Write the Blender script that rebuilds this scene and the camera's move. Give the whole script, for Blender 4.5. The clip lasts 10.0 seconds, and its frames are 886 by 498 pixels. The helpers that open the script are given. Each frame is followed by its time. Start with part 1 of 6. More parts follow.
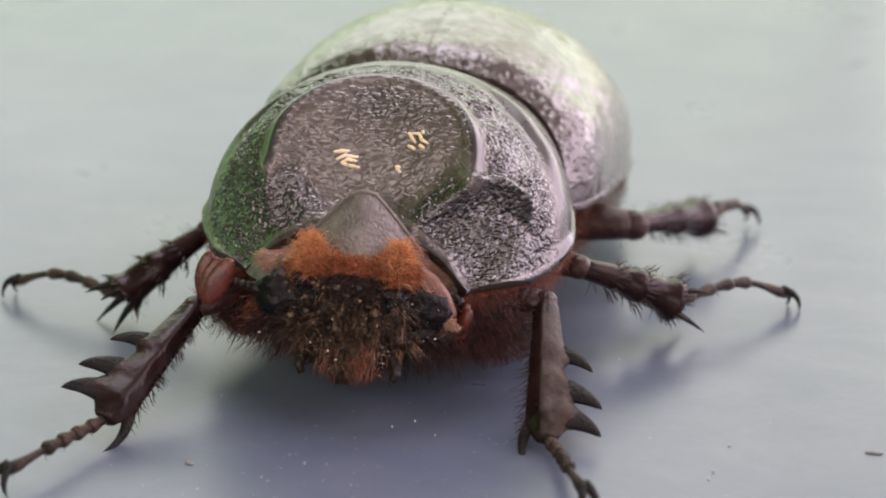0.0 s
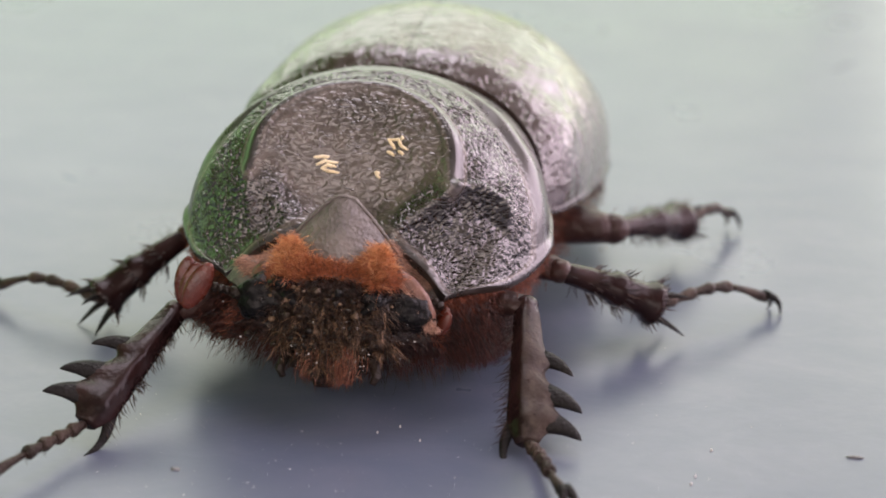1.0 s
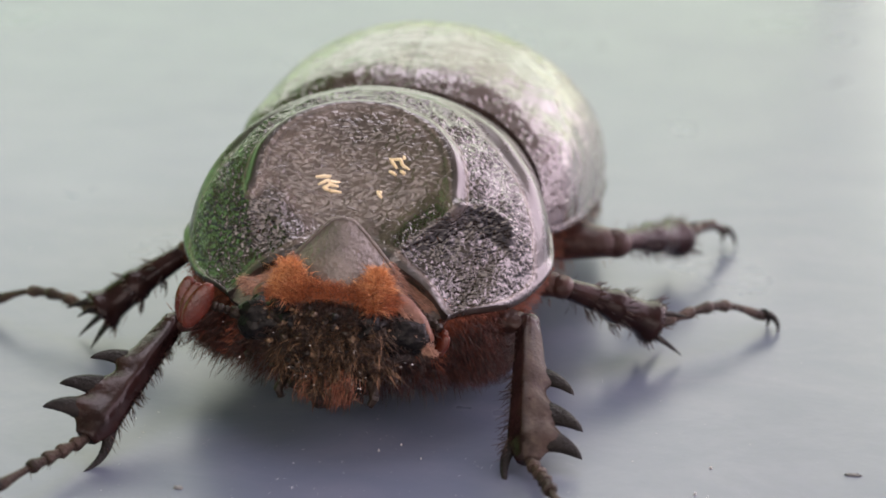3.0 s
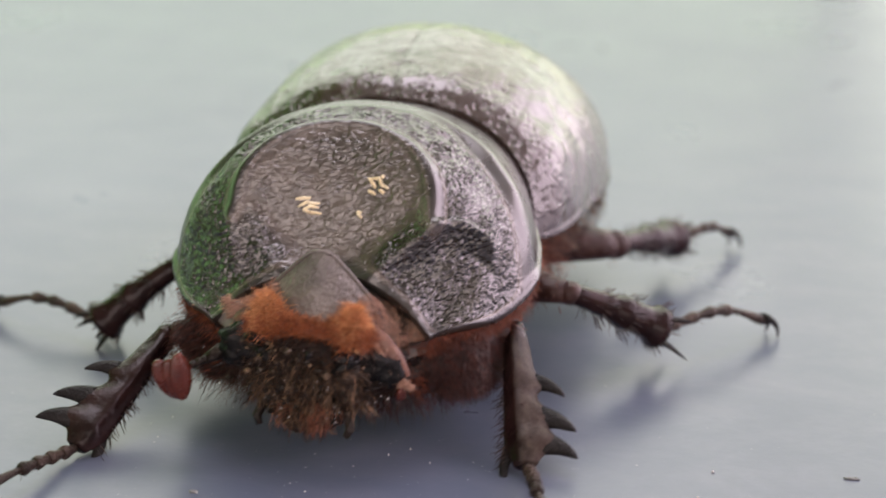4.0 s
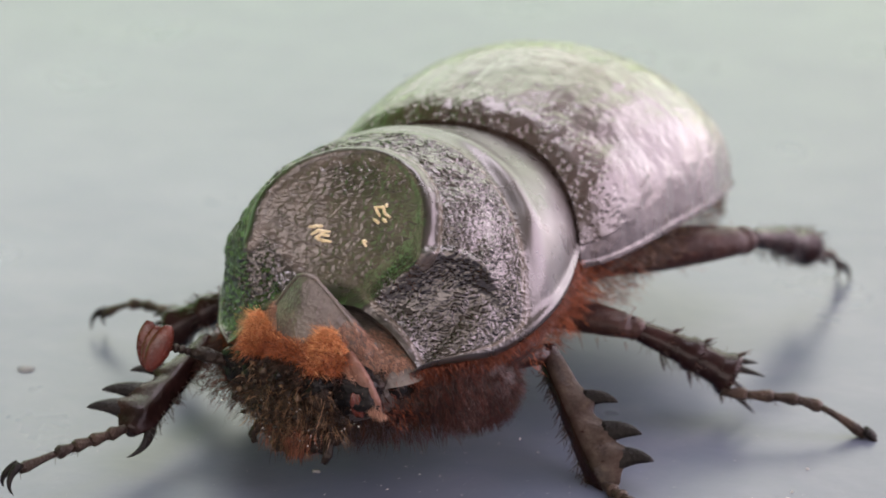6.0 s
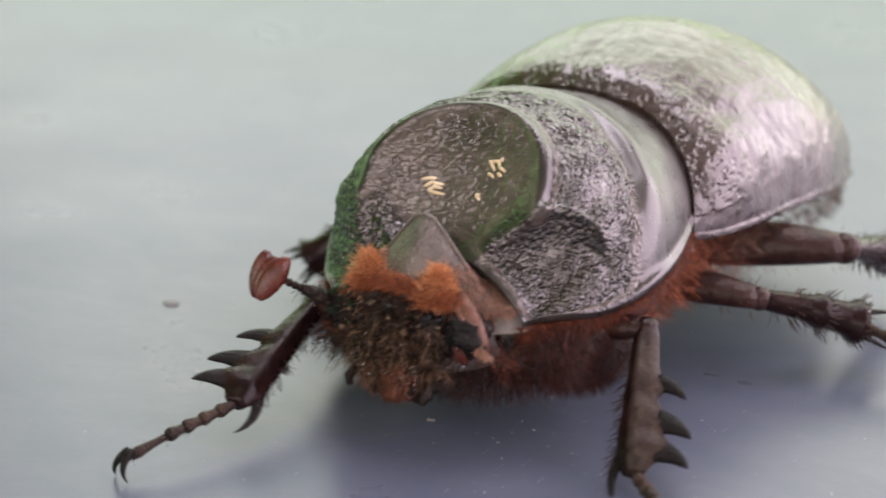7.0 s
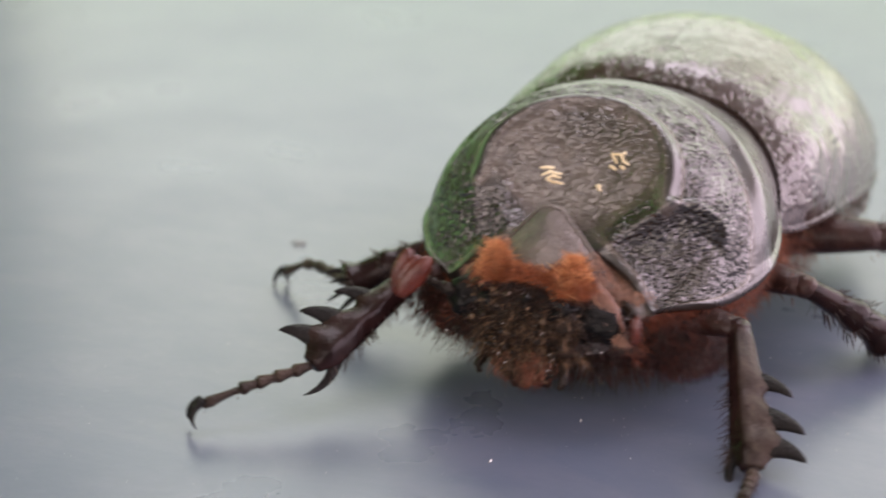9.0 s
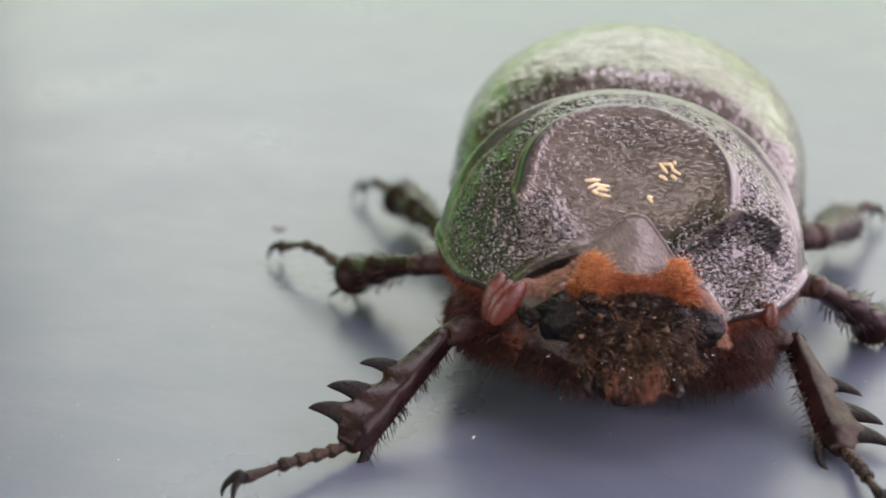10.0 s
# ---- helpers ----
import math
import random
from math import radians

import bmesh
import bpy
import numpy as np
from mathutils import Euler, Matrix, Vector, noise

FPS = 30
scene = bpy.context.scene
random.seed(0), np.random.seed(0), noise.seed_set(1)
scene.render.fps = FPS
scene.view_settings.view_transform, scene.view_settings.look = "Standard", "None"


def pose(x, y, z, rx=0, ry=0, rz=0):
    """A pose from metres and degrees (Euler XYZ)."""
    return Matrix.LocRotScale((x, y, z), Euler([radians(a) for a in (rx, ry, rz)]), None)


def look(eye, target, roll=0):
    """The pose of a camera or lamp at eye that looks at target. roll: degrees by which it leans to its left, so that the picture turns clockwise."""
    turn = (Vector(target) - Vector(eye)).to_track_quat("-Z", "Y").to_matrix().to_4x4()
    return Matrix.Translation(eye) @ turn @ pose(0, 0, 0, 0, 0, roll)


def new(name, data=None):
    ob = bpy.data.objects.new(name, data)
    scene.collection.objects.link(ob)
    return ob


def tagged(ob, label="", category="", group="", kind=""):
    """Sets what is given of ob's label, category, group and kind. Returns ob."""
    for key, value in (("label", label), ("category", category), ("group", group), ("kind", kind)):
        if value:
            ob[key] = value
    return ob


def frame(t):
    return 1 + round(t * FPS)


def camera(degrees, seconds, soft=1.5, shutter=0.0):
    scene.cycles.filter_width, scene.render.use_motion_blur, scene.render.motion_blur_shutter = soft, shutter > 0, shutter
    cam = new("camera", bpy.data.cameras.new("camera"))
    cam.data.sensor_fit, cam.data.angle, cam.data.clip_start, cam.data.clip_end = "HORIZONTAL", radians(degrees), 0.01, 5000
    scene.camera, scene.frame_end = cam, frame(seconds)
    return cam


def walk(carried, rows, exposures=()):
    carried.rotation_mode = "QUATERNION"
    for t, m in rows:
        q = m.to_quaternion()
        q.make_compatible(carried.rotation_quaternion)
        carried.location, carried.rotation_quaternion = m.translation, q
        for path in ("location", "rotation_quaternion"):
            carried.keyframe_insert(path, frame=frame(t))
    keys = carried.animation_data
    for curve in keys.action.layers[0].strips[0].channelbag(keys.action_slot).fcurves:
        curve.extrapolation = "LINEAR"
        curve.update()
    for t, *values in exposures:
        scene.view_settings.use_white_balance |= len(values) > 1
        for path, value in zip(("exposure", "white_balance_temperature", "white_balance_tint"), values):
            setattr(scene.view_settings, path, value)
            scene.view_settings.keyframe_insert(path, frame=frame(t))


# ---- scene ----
from mathutils.bvhtree import BVHTree

# ---- camera ----
cam = camera(29.3, 10.0, soft=1.7, shutter=0.6)
cam.data.dof.use_dof = True
cam.data.dof.focus_distance, cam.data.dof.aperture_fstop = 0.0885, 42
walk(cam, [
    (0, pose(0.02205, -0.07847, 0.03757, 70.21, -0.00, 12.39)),
    (0.5, pose(0.02230, -0.07809, 0.03815, 69.95, -0.00, 12.23)),
    (1, pose(0.02239, -0.07882, 0.03826, 70.10, -0.00, 12.01)),
    (1.5, pose(0.02248, -0.07883, 0.03889, 69.84, -0.00, 11.94)),
    (2, pose(0.02249, -0.07877, 0.03908, 69.95, -0.00, 11.91)),
    (2.5, pose(0.02248, -0.07841, 0.03920, 70.06, -0.00, 11.96)),
    (2.7, pose(0.02241, -0.07880, 0.03888, 70.43, -0.00, 11.95)),
    (3.8, pose(0.02206, -0.08026, 0.03955, 70.47, -0.00, 11.73)),
    (4, pose(0.02202, -0.08097, 0.04045, 70.16, -0.00, 11.78)),
    (4.5, pose(0.02115, -0.08269, 0.04264, 69.46, -0.00, 11.36)),
    (5, pose(0.02049, -0.08380, 0.04334, 69.59, -0.00, 11.11)),
    (5.3, pose(0.02033, -0.08454, 0.04231, 70.89, -0.00, 10.98)),
    (5.5, pose(0.02061, -0.08604, 0.04216, 70.74, -0.00, 12.36)),
    (5.7, pose(0.02120, -0.08731, 0.04128, 71.14, -0.00, 13.42)),
    (6.8, pose(0.02891, -0.08254, 0.04123, 69.32, -0.00, 23.86)),
    (7, pose(0.02936, -0.08334, 0.03959, 70.04, -0.00, 24.88)),
    (7.5, pose(0.03103, -0.08709, 0.03928, 70.31, -0.00, 25.90)),
    (8, pose(0.03251, -0.08984, 0.03920, 70.51, -0.00, 27.01)),
    (8.5, pose(0.03284, -0.09123, 0.03882, 70.62, -0.00, 27.67)),
    (9, pose(0.03342, -0.09453, 0.03901, 70.53, -0.00, 27.99)),
    (9.2, pose(0.03334, -0.09540, 0.03765, 70.86, -0.00, 27.74)),
    (9.5, pose(0.03326, -0.09563, 0.03766, 70.70, -0.00, 27.48)),
    (9.7, pose(0.03382, -0.09662, 0.03868, 70.51, -0.00, 27.31)),
    (10, pose(0.03360, -0.09664, 0.03914, 70.24, -0.00, 26.80))])

# ---- world and light ----
MM = 0.001
world = bpy.data.worlds.new("sky")
scene.world = world
world.use_nodes = True
wn = world.node_tree
sky = wn.nodes.new("ShaderNodeTexSky")
sky.sky_type = "NISHITA"
sky.sun_disc = False
sky.sun_elevation, sky.sun_rotation = radians(35), radians(10)
wn.links.new(sky.outputs[0], wn.nodes["Background"].inputs[0])
wn.nodes["Background"].inputs[1].default_value = 0.05
scene.view_settings.exposure = 0.0

ROOM = 2.0          # half width of the room
HIGH = 2.5


def area(name, place, aim, w, h, watts, colour):
    d = bpy.data.lights.new(name, "AREA")
    d.shape, d.size, d.size_y, d.energy, d.color = "RECTANGLE", w, h, watts, colour
    o = new(name, d)
    o.matrix_world = look(place, aim)
    return o


# unseen daylight: tall green-lit panes over a low garden pane behind the beetle, a bright window beside them, one to
# the trees, one to the east; the last two are fills added low behind the camera and overhead
area("daylight_window", (-0.89, ROOM - 0.03, 0.935), (-0.89, 0, 0.935), 1.92, 0.73, 10.6, (1.0, 1.0, 0.84))
area("daylight_window", (-0.89, ROOM - 0.03, 1.845), (-0.89, 0, 1.845), 1.92, 1.09, 17, (0.91, 1.0, 0.76))
area("daylight_green_window", (0.485, ROOM - 0.03, 1.22), (0.485, 0, 1.22), 0.75, 2.32, 12, (0.94, 1.0, 0.78))
area("daylight_bright_window", (1.395, ROOM - 0.03, 1.22), (1.395, 0, 1.22), 1.03, 2.32, 38, (1.0, 0.84, 0.92))
area("daylight_garden_window", (-0.915, ROOM - 0.03, 0.265), (-0.915, 0, 0.265), 1.94, 0.47, 3.0, (0.76, 1.0, 0.52))
area("daylight_tree_window", (0.03 - ROOM, 0.7, 0.46), (0, 0.7, 0.46), 2.4, 0.84, 6.0, (0.50, 1.0, 0.22))
area("daylight_side_window", (ROOM - 0.03, 0.65, 1.17), (0, 0.65, 1.17), 2.5, 2.24, 87, (1.0, 0.79, 0.91))
# added fill with no known source, brightens the beetle's front
area("added_front_fill", (0.1, 0.03 - ROOM, 0.86), (0.1, 0, 0.86), 3.4, 1.2, 42, (1.0, 0.81, 0.75))
# added overhead fill with no known source, lifts the upward-facing shell
area("added_overhead_fill", (-0.25, 1.0, HIGH - 0.02), (-0.25, 1.0001, 0), 1.5, 1.3, 40, (1.0, 0.88, 0.97))

# ---- materials ----


class Mat:
    """A small builder for node materials on object coordinates in millimetres."""

    def __init__(self, name, rough=0.5, metal=0.0, spec=0.5):
        self.m = bpy.data.materials.new(name)
        self.m.use_nodes = True
        self.t = self.m.node_tree
        self.b = self.t.nodes["Principled BSDF"]
        self.b.inputs["Roughness"].default_value = rough
        self.b.inputs["Metallic"].default_value = metal
        self.b.inputs["Specular IOR Level"].default_value = spec
        co = self.t.nodes.new("ShaderNodeTexCoord")
        mp = self.t.nodes.new("ShaderNodeMapping")
        mp.inputs["Scale"].default_value = (1000, 1000, 1000)
        self.t.links.new(co.outputs["Object"], mp.inputs["Vector"])
        self.co = mp.outputs["Vector"]

    def node(self, kind, **values):
        n = self.t.nodes.new(kind)
        for k, v in values.items():
            n.inputs[k].default_value = v
        return n

    def link(self, a, b):
        self.t.links.new(a, b)

    def stretched(self, sx, sy, sz):
        mp = self.t.nodes.new("ShaderNodeMapping")
        mp.inputs["Scale"].default_value = (sx, sy, sz)
        self.link(self.co, mp.inputs["Vector"])
        return mp.outputs["Vector"]

    def noise(self, scale, detail=4, rough=0.55, distort=0.0, co=None):
        n = self.node("ShaderNodeTexNoise", Scale=scale, Detail=detail, Roughness=rough, Distortion=distort)
        self.link(co or self.co, n.inputs["Vector"])
        return n.outputs["Fac"]

    def cells(self, scale, co=None, feature="F1"):
        n = self.node("ShaderNodeTexVoronoi", Scale=scale)
        n.feature = feature
        self.link(co or self.co, n.inputs["Vector"])
        return n.outputs["Distance"]

    def ramp(self, fac, *stops):
        n = self.t.nodes.new("ShaderNodeValToRGB")
        while len(n.color_ramp.elements) < len(stops):
            n.color_ramp.elements.new(0.5)
        for e, (p, c) in zip(n.color_ramp.elements, stops):
            e.position, e.color = p, (*c, 1) if len(c) == 3 else c
        self.link(fac, n.inputs["Fac"])
        return n.outputs["Color"]

    def mul(self, a, b, op="MULTIPLY"):
        n = self.t.nodes.new("ShaderNodeMath")
        n.operation = op
        for i, v in enumerate((a, b)):
            if isinstance(v, (int, float)):
                n.inputs[i].default_value = v
            else:
                self.link(v, n.inputs[i])
        return n.outputs[0]

    def attr(self, name):
        n = self.t.nodes.new("ShaderNodeAttribute")
        n.attribute_name = name
        return n.outputs["Fac"]

    def mix(self, fac, a, b):
        n = self.t.nodes.new("ShaderNodeMix")
        n.data_type = "RGBA"
        self.link(fac, n.inputs[0])
        self.link(a, n.inputs[6])
        self.link(b, n.inputs[7])
        return n.outputs[2]

    def colour(self, c):
        self.link(c, self.b.inputs["Base Color"])
        return self

    def roughness(self, v):
        self.link(v, self.b.inputs["Roughness"])
        return self

    def bump(self, height, mm, strength=1.0):
        n = self.t.nodes.new("ShaderNodeBump")
        n.inputs["Distance"].default_value = mm * MM
        n.inputs["Strength"].default_value = strength
        self.link(height, n.inputs["Height"])
        old = self.b.inputs["Normal"].links
        if old:
            self.link(old[0].from_socket, n.inputs["Normal"])
        self.link(n.outputs[0], self.b.inputs["Normal"])
        self.link(n.outputs[0], self.b.inputs["Coat Normal"])
        return self


def pronotum_material():
    k = Mat("black_wrinkled_chitin", rough=0.2, spec=0.5)
    k.b.inputs["IOR"].default_value = 1.9
    mask = k.attr("wrinkle")
    base = k.ramp(k.noise(0.5, 3), (0.3, (0.014, 0.011, 0.010)), (0.7, (0.036, 0.029, 0.024)))
    # paler brown base colour where wrinkle strength is middling, mainly the hollow
    paler_brown = k.ramp(k.noise(0.9, 4, 0.6), (0.3, (0.078, 0.062, 0.050)), (0.7, (0.175, 0.142, 0.117)))
    hollow = k.ramp(mask, (0.30, (0, 0, 0)), (0.40, (0.62, 0.62, 0.62)), (0.55, (0.62, 0.62, 0.62)), (0.70, (0, 0, 0)))
    k.colour(k.mix(hollow, base, paler_brown))
    # short crowded wrinkles
    w = k.noise(2.3, 1.5, 0.5, 0.9, k.stretched(0.75, 1.2, 1.2))
    k.bump(k.mul(k.ramp(w, (0.30, (0, 0, 0)), (0.70, (1, 1, 1))), k.ramp(mask, (0.1, (0, 0, 0)), (0.48, (0.80, 0.80, 0.80)), (0.9, (0.8, 0.8, 0.8)))), 0.09)
    k.bump(k.noise(9, 3), 0.003)
    gloss = k.ramp(k.noise(1.2, 5), (0.3, (0.09, 0.09, 0.09)), (0.75, (0.18, 0.18, 0.18)))
    worn = k.ramp(k.noise(0.8, 5), (0.3, (0.24, 0.24, 0.24)), (0.75, (0.36, 0.36, 0.36)))
    k.roughness(k.mix(k.ramp(mask, (0.45, (0, 0, 0)), (0.75, (1, 1, 1))), worn, gloss))
    return k.m


def elytra_material():
    k = Mat("brown_black_punctured_chitin", rough=0.25, spec=1.0)
    k.b.inputs["Coat Weight"].default_value, k.b.inputs["Coat Roughness"].default_value = 0.35, 0.14
    k.colour(k.ramp(k.noise(0.25, 4), (0.3, (0.022, 0.014, 0.011)), (0.7, (0.048, 0.029, 0.021))))
    mask = k.attr("wrinkle")
    dots = k.ramp(k.cells(2.7, k.stretched(1.0, 0.55, 1.0)), (0.22, (0, 0, 0)), (0.46, (1, 1, 1)))
    k.bump(k.mul(dots, mask), 0.065)
    lines = k.noise(1.1, 3, 0.5, 0.6, k.stretched(1.0, 0.10, 0.6))
    k.bump(lines, 0.11)
    k.bump(k.noise(0.40, 2.5), 0.36)
    k.bump(k.noise(6, 3), 0.008)
    k.roughness(k.ramp(k.noise(0.8, 5), (0.3, (0.19, 0.19, 0.19)), (0.75, (0.34, 0.34, 0.34))))
    return k.m


def chitin(name, dark, light, rough, bump=0.04, scale=2.5, spec=0.5):
    k = Mat(name, rough=rough, spec=spec)
    k.colour(k.ramp(k.noise(0.7, 5), (0.3, dark), (0.7, light)))
    k.bump(k.noise(scale, 4, 0.65), bump)
    k.bump(k.cells(scale * 1.7), bump * 0.5)
    k.roughness(k.ramp(k.noise(1.6, 4), (0.3, (rough * 0.75,) * 3), (0.7, (rough * 1.35,) * 3)))
    return k.m


def leg_material():
    k = Mat("dusty_dark_brown_leg", rough=0.2, spec=0.14)
    base = k.ramp(k.noise(0.7, 5), (0.3, (0.008, 0.004, 0.004)), (0.7, (0.028, 0.013, 0.012)))
    k.b.inputs["Coat Weight"].default_value, k.b.inputs["Coat Roughness"].default_value = 0.07, 0.08
    dust = k.ramp(k.noise(1.3, 6, 0.75), (0.30, (0.026, 0.020, 0.015)), (0.70, (0.105, 0.082, 0.062)))
    cover = k.ramp(k.noise(1.6, 6, 0.75, 0.4), (0.54, (0, 0, 0)), (0.80, (0.26, 0.26, 0.26)))
    crust = k.mul(k.attr("dust"), k.ramp(k.noise(2.2, 6, 0.7), (0.32, (0.15, 0.15, 0.15)), (0.55, (1, 1, 1))))
    cover = k.mul(cover, crust, "MAXIMUM")
    k.colour(k.mix(cover, base, dust))
    k.roughness(k.ramp(cover, (0.0, (0.13, 0.13, 0.13)), (0.40, (0.55, 0.55, 0.55))))
    k.bump(k.noise(1.0, 3, 0.5), 0.08)
    k.bump(k.noise(4, 4, 0.7), 0.018)
    return k.m


def hair_material(name, dark, light, rough=0.45, bias=0.5):
    k = Mat(name, rough=rough, spec=0.4)
    g = k.t.nodes.new("ShaderNodeNewGeometry")
    middle = tuple(a + (b - a) * bias for a, b in zip(dark, light))
    k.colour(k.ramp(g.outputs["Random Per Island"], (0.0, dark), (0.6, middle), (1.0, light)))
    return k.m


def floor_material():
    k = Mat("smooth_blue_grey_coating", rough=0.25, spec=0.5)
    k.b.inputs["IOR"].default_value = 1.6
    big = k.noise(0.012, 4)
    fine = k.noise(0.9, 5, 0.6)
    base = k.ramp(big, (0.3, (0.076, 0.092, 0.134)), (0.7, (0.093, 0.113, 0.163)))
    worn = k.ramp(k.noise(0.13, 6, 0.68, 0.5, k.stretched(1.0, 1.8, 1.0)), (0.40, (0, 0, 0)), (0.66, (0.55, 0.55, 0.55)))
    base = k.mix(worn, base, k.ramp(fine, (0.3, (0.116, 0.128, 0.168)), (0.7, (0.140, 0.152, 0.200))))
    dust = k.ramp(k.noise(1.7, 2, 0.7), (0.70, (0, 0, 0)), (0.80, (1, 1, 1)))
    pale = k.ramp(fine, (0.3, (0.32, 0.325, 0.36)), (0.7, (0.42, 0.42, 0.45)))
    k.colour(k.mix(k.mul(dust, 0.25), base, pale))
    k.bump(fine, 0.010)
    k.bump(k.noise(0.25, 4, 0.6, 0.3, k.stretched(0.8, 1.2, 1.0)), 0.016)
    k.roughness(k.ramp(k.noise(0.06, 5), (0.3, (0.26, 0.26, 0.26)), (0.7, (0.34, 0.34, 0.34))))
    return k.m


def wall_material(name, a, b):
    k = Mat(name, rough=0.85, spec=0.3)
    k.colour(k.ramp(k.noise(0.004, 5), (0.3, a), (0.7, b)))
    k.bump(k.noise(0.15, 4), 0.6)
    return k.m


M_PRON = pronotum_material()
M_ELY = elytra_material()
M_HEAD = chitin("dull_brown_black_chitin", (0.085, 0.073, 0.065), (0.195, 0.170, 0.152), 0.36, 0.12, 2.4, 0.8)
M_JAW = chitin("black_glossy_jaw", (0.003, 0.003, 0.003), (0.009, 0.008, 0.008), 0.30, 0.16, 1.3, 0.18)
M_MOUTH = chitin("dark_mouthparts", (0.006, 0.005, 0.004), (0.030, 0.018, 0.012), 0.40, 0.20, 1.8, 0.3)
M_BODY = chitin("red_brown_underside", (0.011, 0.004, 0.003), (0.030, 0.010, 0.006), 0.42, 0.08, 2.0)
M_LEG = leg_material()
M_FEMUR = chitin("red_brown_thigh", (0.016, 0.007, 0.006), (0.048, 0.020, 0.015), 0.40, 0.10, 1.4, 0.3)
M_TOOTH = chitin("black_spine", (0.005, 0.005, 0.005), (0.016, 0.014, 0.013), 0.45, 0.08, 3.0, 0.15)
M_TARSUS = chitin("dusty_brown_tarsus", (0.012, 0.008, 0.006), (0.070, 0.047, 0.035), 0.40, 0.16, 3.0, 0.25)
M_CLUB = chitin("red_brown_club", (0.052, 0.011, 0.006), (0.130, 0.029, 0.016), 0.25, 0.03, 4.0, 0.55)
M_EYE = chitin("black_eye", (0.006, 0.006, 0.006), (0.014, 0.012, 0.010), 0.12, 0.01, 8.0)
M_ORANGE = hair_material("orange_hair", (0.50, 0.155, 0.050), (0.95, 0.54, 0.25))
M_RUST = hair_material("rust_hair", (0.050, 0.013, 0.007), (0.29, 0.078, 0.034))
M_BRISTLE = hair_material("brown_bristle", (0.010, 0.006, 0.004), (0.34, 0.20, 0.115), 0.28, 0.16)
M_LIP = hair_material("salmon_hair", (0.09, 0.026, 0.015), (0.50, 0.20, 0.12))
M_BAND = hair_material("red_brown_hair", (0.075, 0.018, 0.009), (0.56, 0.17, 0.065))
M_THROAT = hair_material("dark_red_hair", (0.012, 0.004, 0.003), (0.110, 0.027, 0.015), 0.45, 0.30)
M_CHEEKSKIN = chitin("pinkish_cheek", (0.085, 0.038, 0.027), (0.23, 0.115, 0.082), 0.34, 0.06, 3.0, 0.4)
M_CHEEK = hair_material("pale_orange_down", (0.20, 0.085, 0.052), (0.72, 0.46, 0.34))
M_DARKHAIR = hair_material("dark_bristle", (0.012, 0.008, 0.007), (0.060, 0.030, 0.020), 0.35)
M_DUST = hair_material("pale_dust", (0.32, 0.31, 0.31), (0.80, 0.78, 0.76), 0.8)
M_PALE_MARK = chitin("pale_yellow_mark", (0.78, 0.62, 0.36), (0.95, 0.84, 0.60), 0.35, 0.02, 5.0)
M_CRUMB = hair_material("tan_crumb", (0.006, 0.005, 0.004), (0.24, 0.155, 0.095), 0.3, 0.10)
M_FLOOR = floor_material()
M_WALL = wall_material("pale_wall_paint", (0.30, 0.30, 0.28), (0.36, 0.36, 0.34))
# green of the unseen west wall, added to tint reflections on the left flank
M_GREENWALL = wall_material("unseen_green_wall", (0.055, 0.13, 0.025), (0.075, 0.17, 0.035))
M_SPECK = chitin("grey_dirt", (0.18, 0.19, 0.19), (0.28, 0.28, 0.28), 0.8, 0.1, 4.0)

# ---- mesh helpers (all lengths below in millimetres) ----


def mesh_of(name, verts, faces, mats, index=None, smooth=True):
    me = bpy.data.meshes.new(name)
    me.from_pydata([(v[0] * MM, v[1] * MM, v[2] * MM) for v in verts], [], faces)
    for m in mats:
        me.materials.append(m)
    if index is not None:
        me.polygons.foreach_set("material_index", index)
    me.polygons.foreach_set("use_smooth", [smooth] * len(faces))
    me.update()
    return me


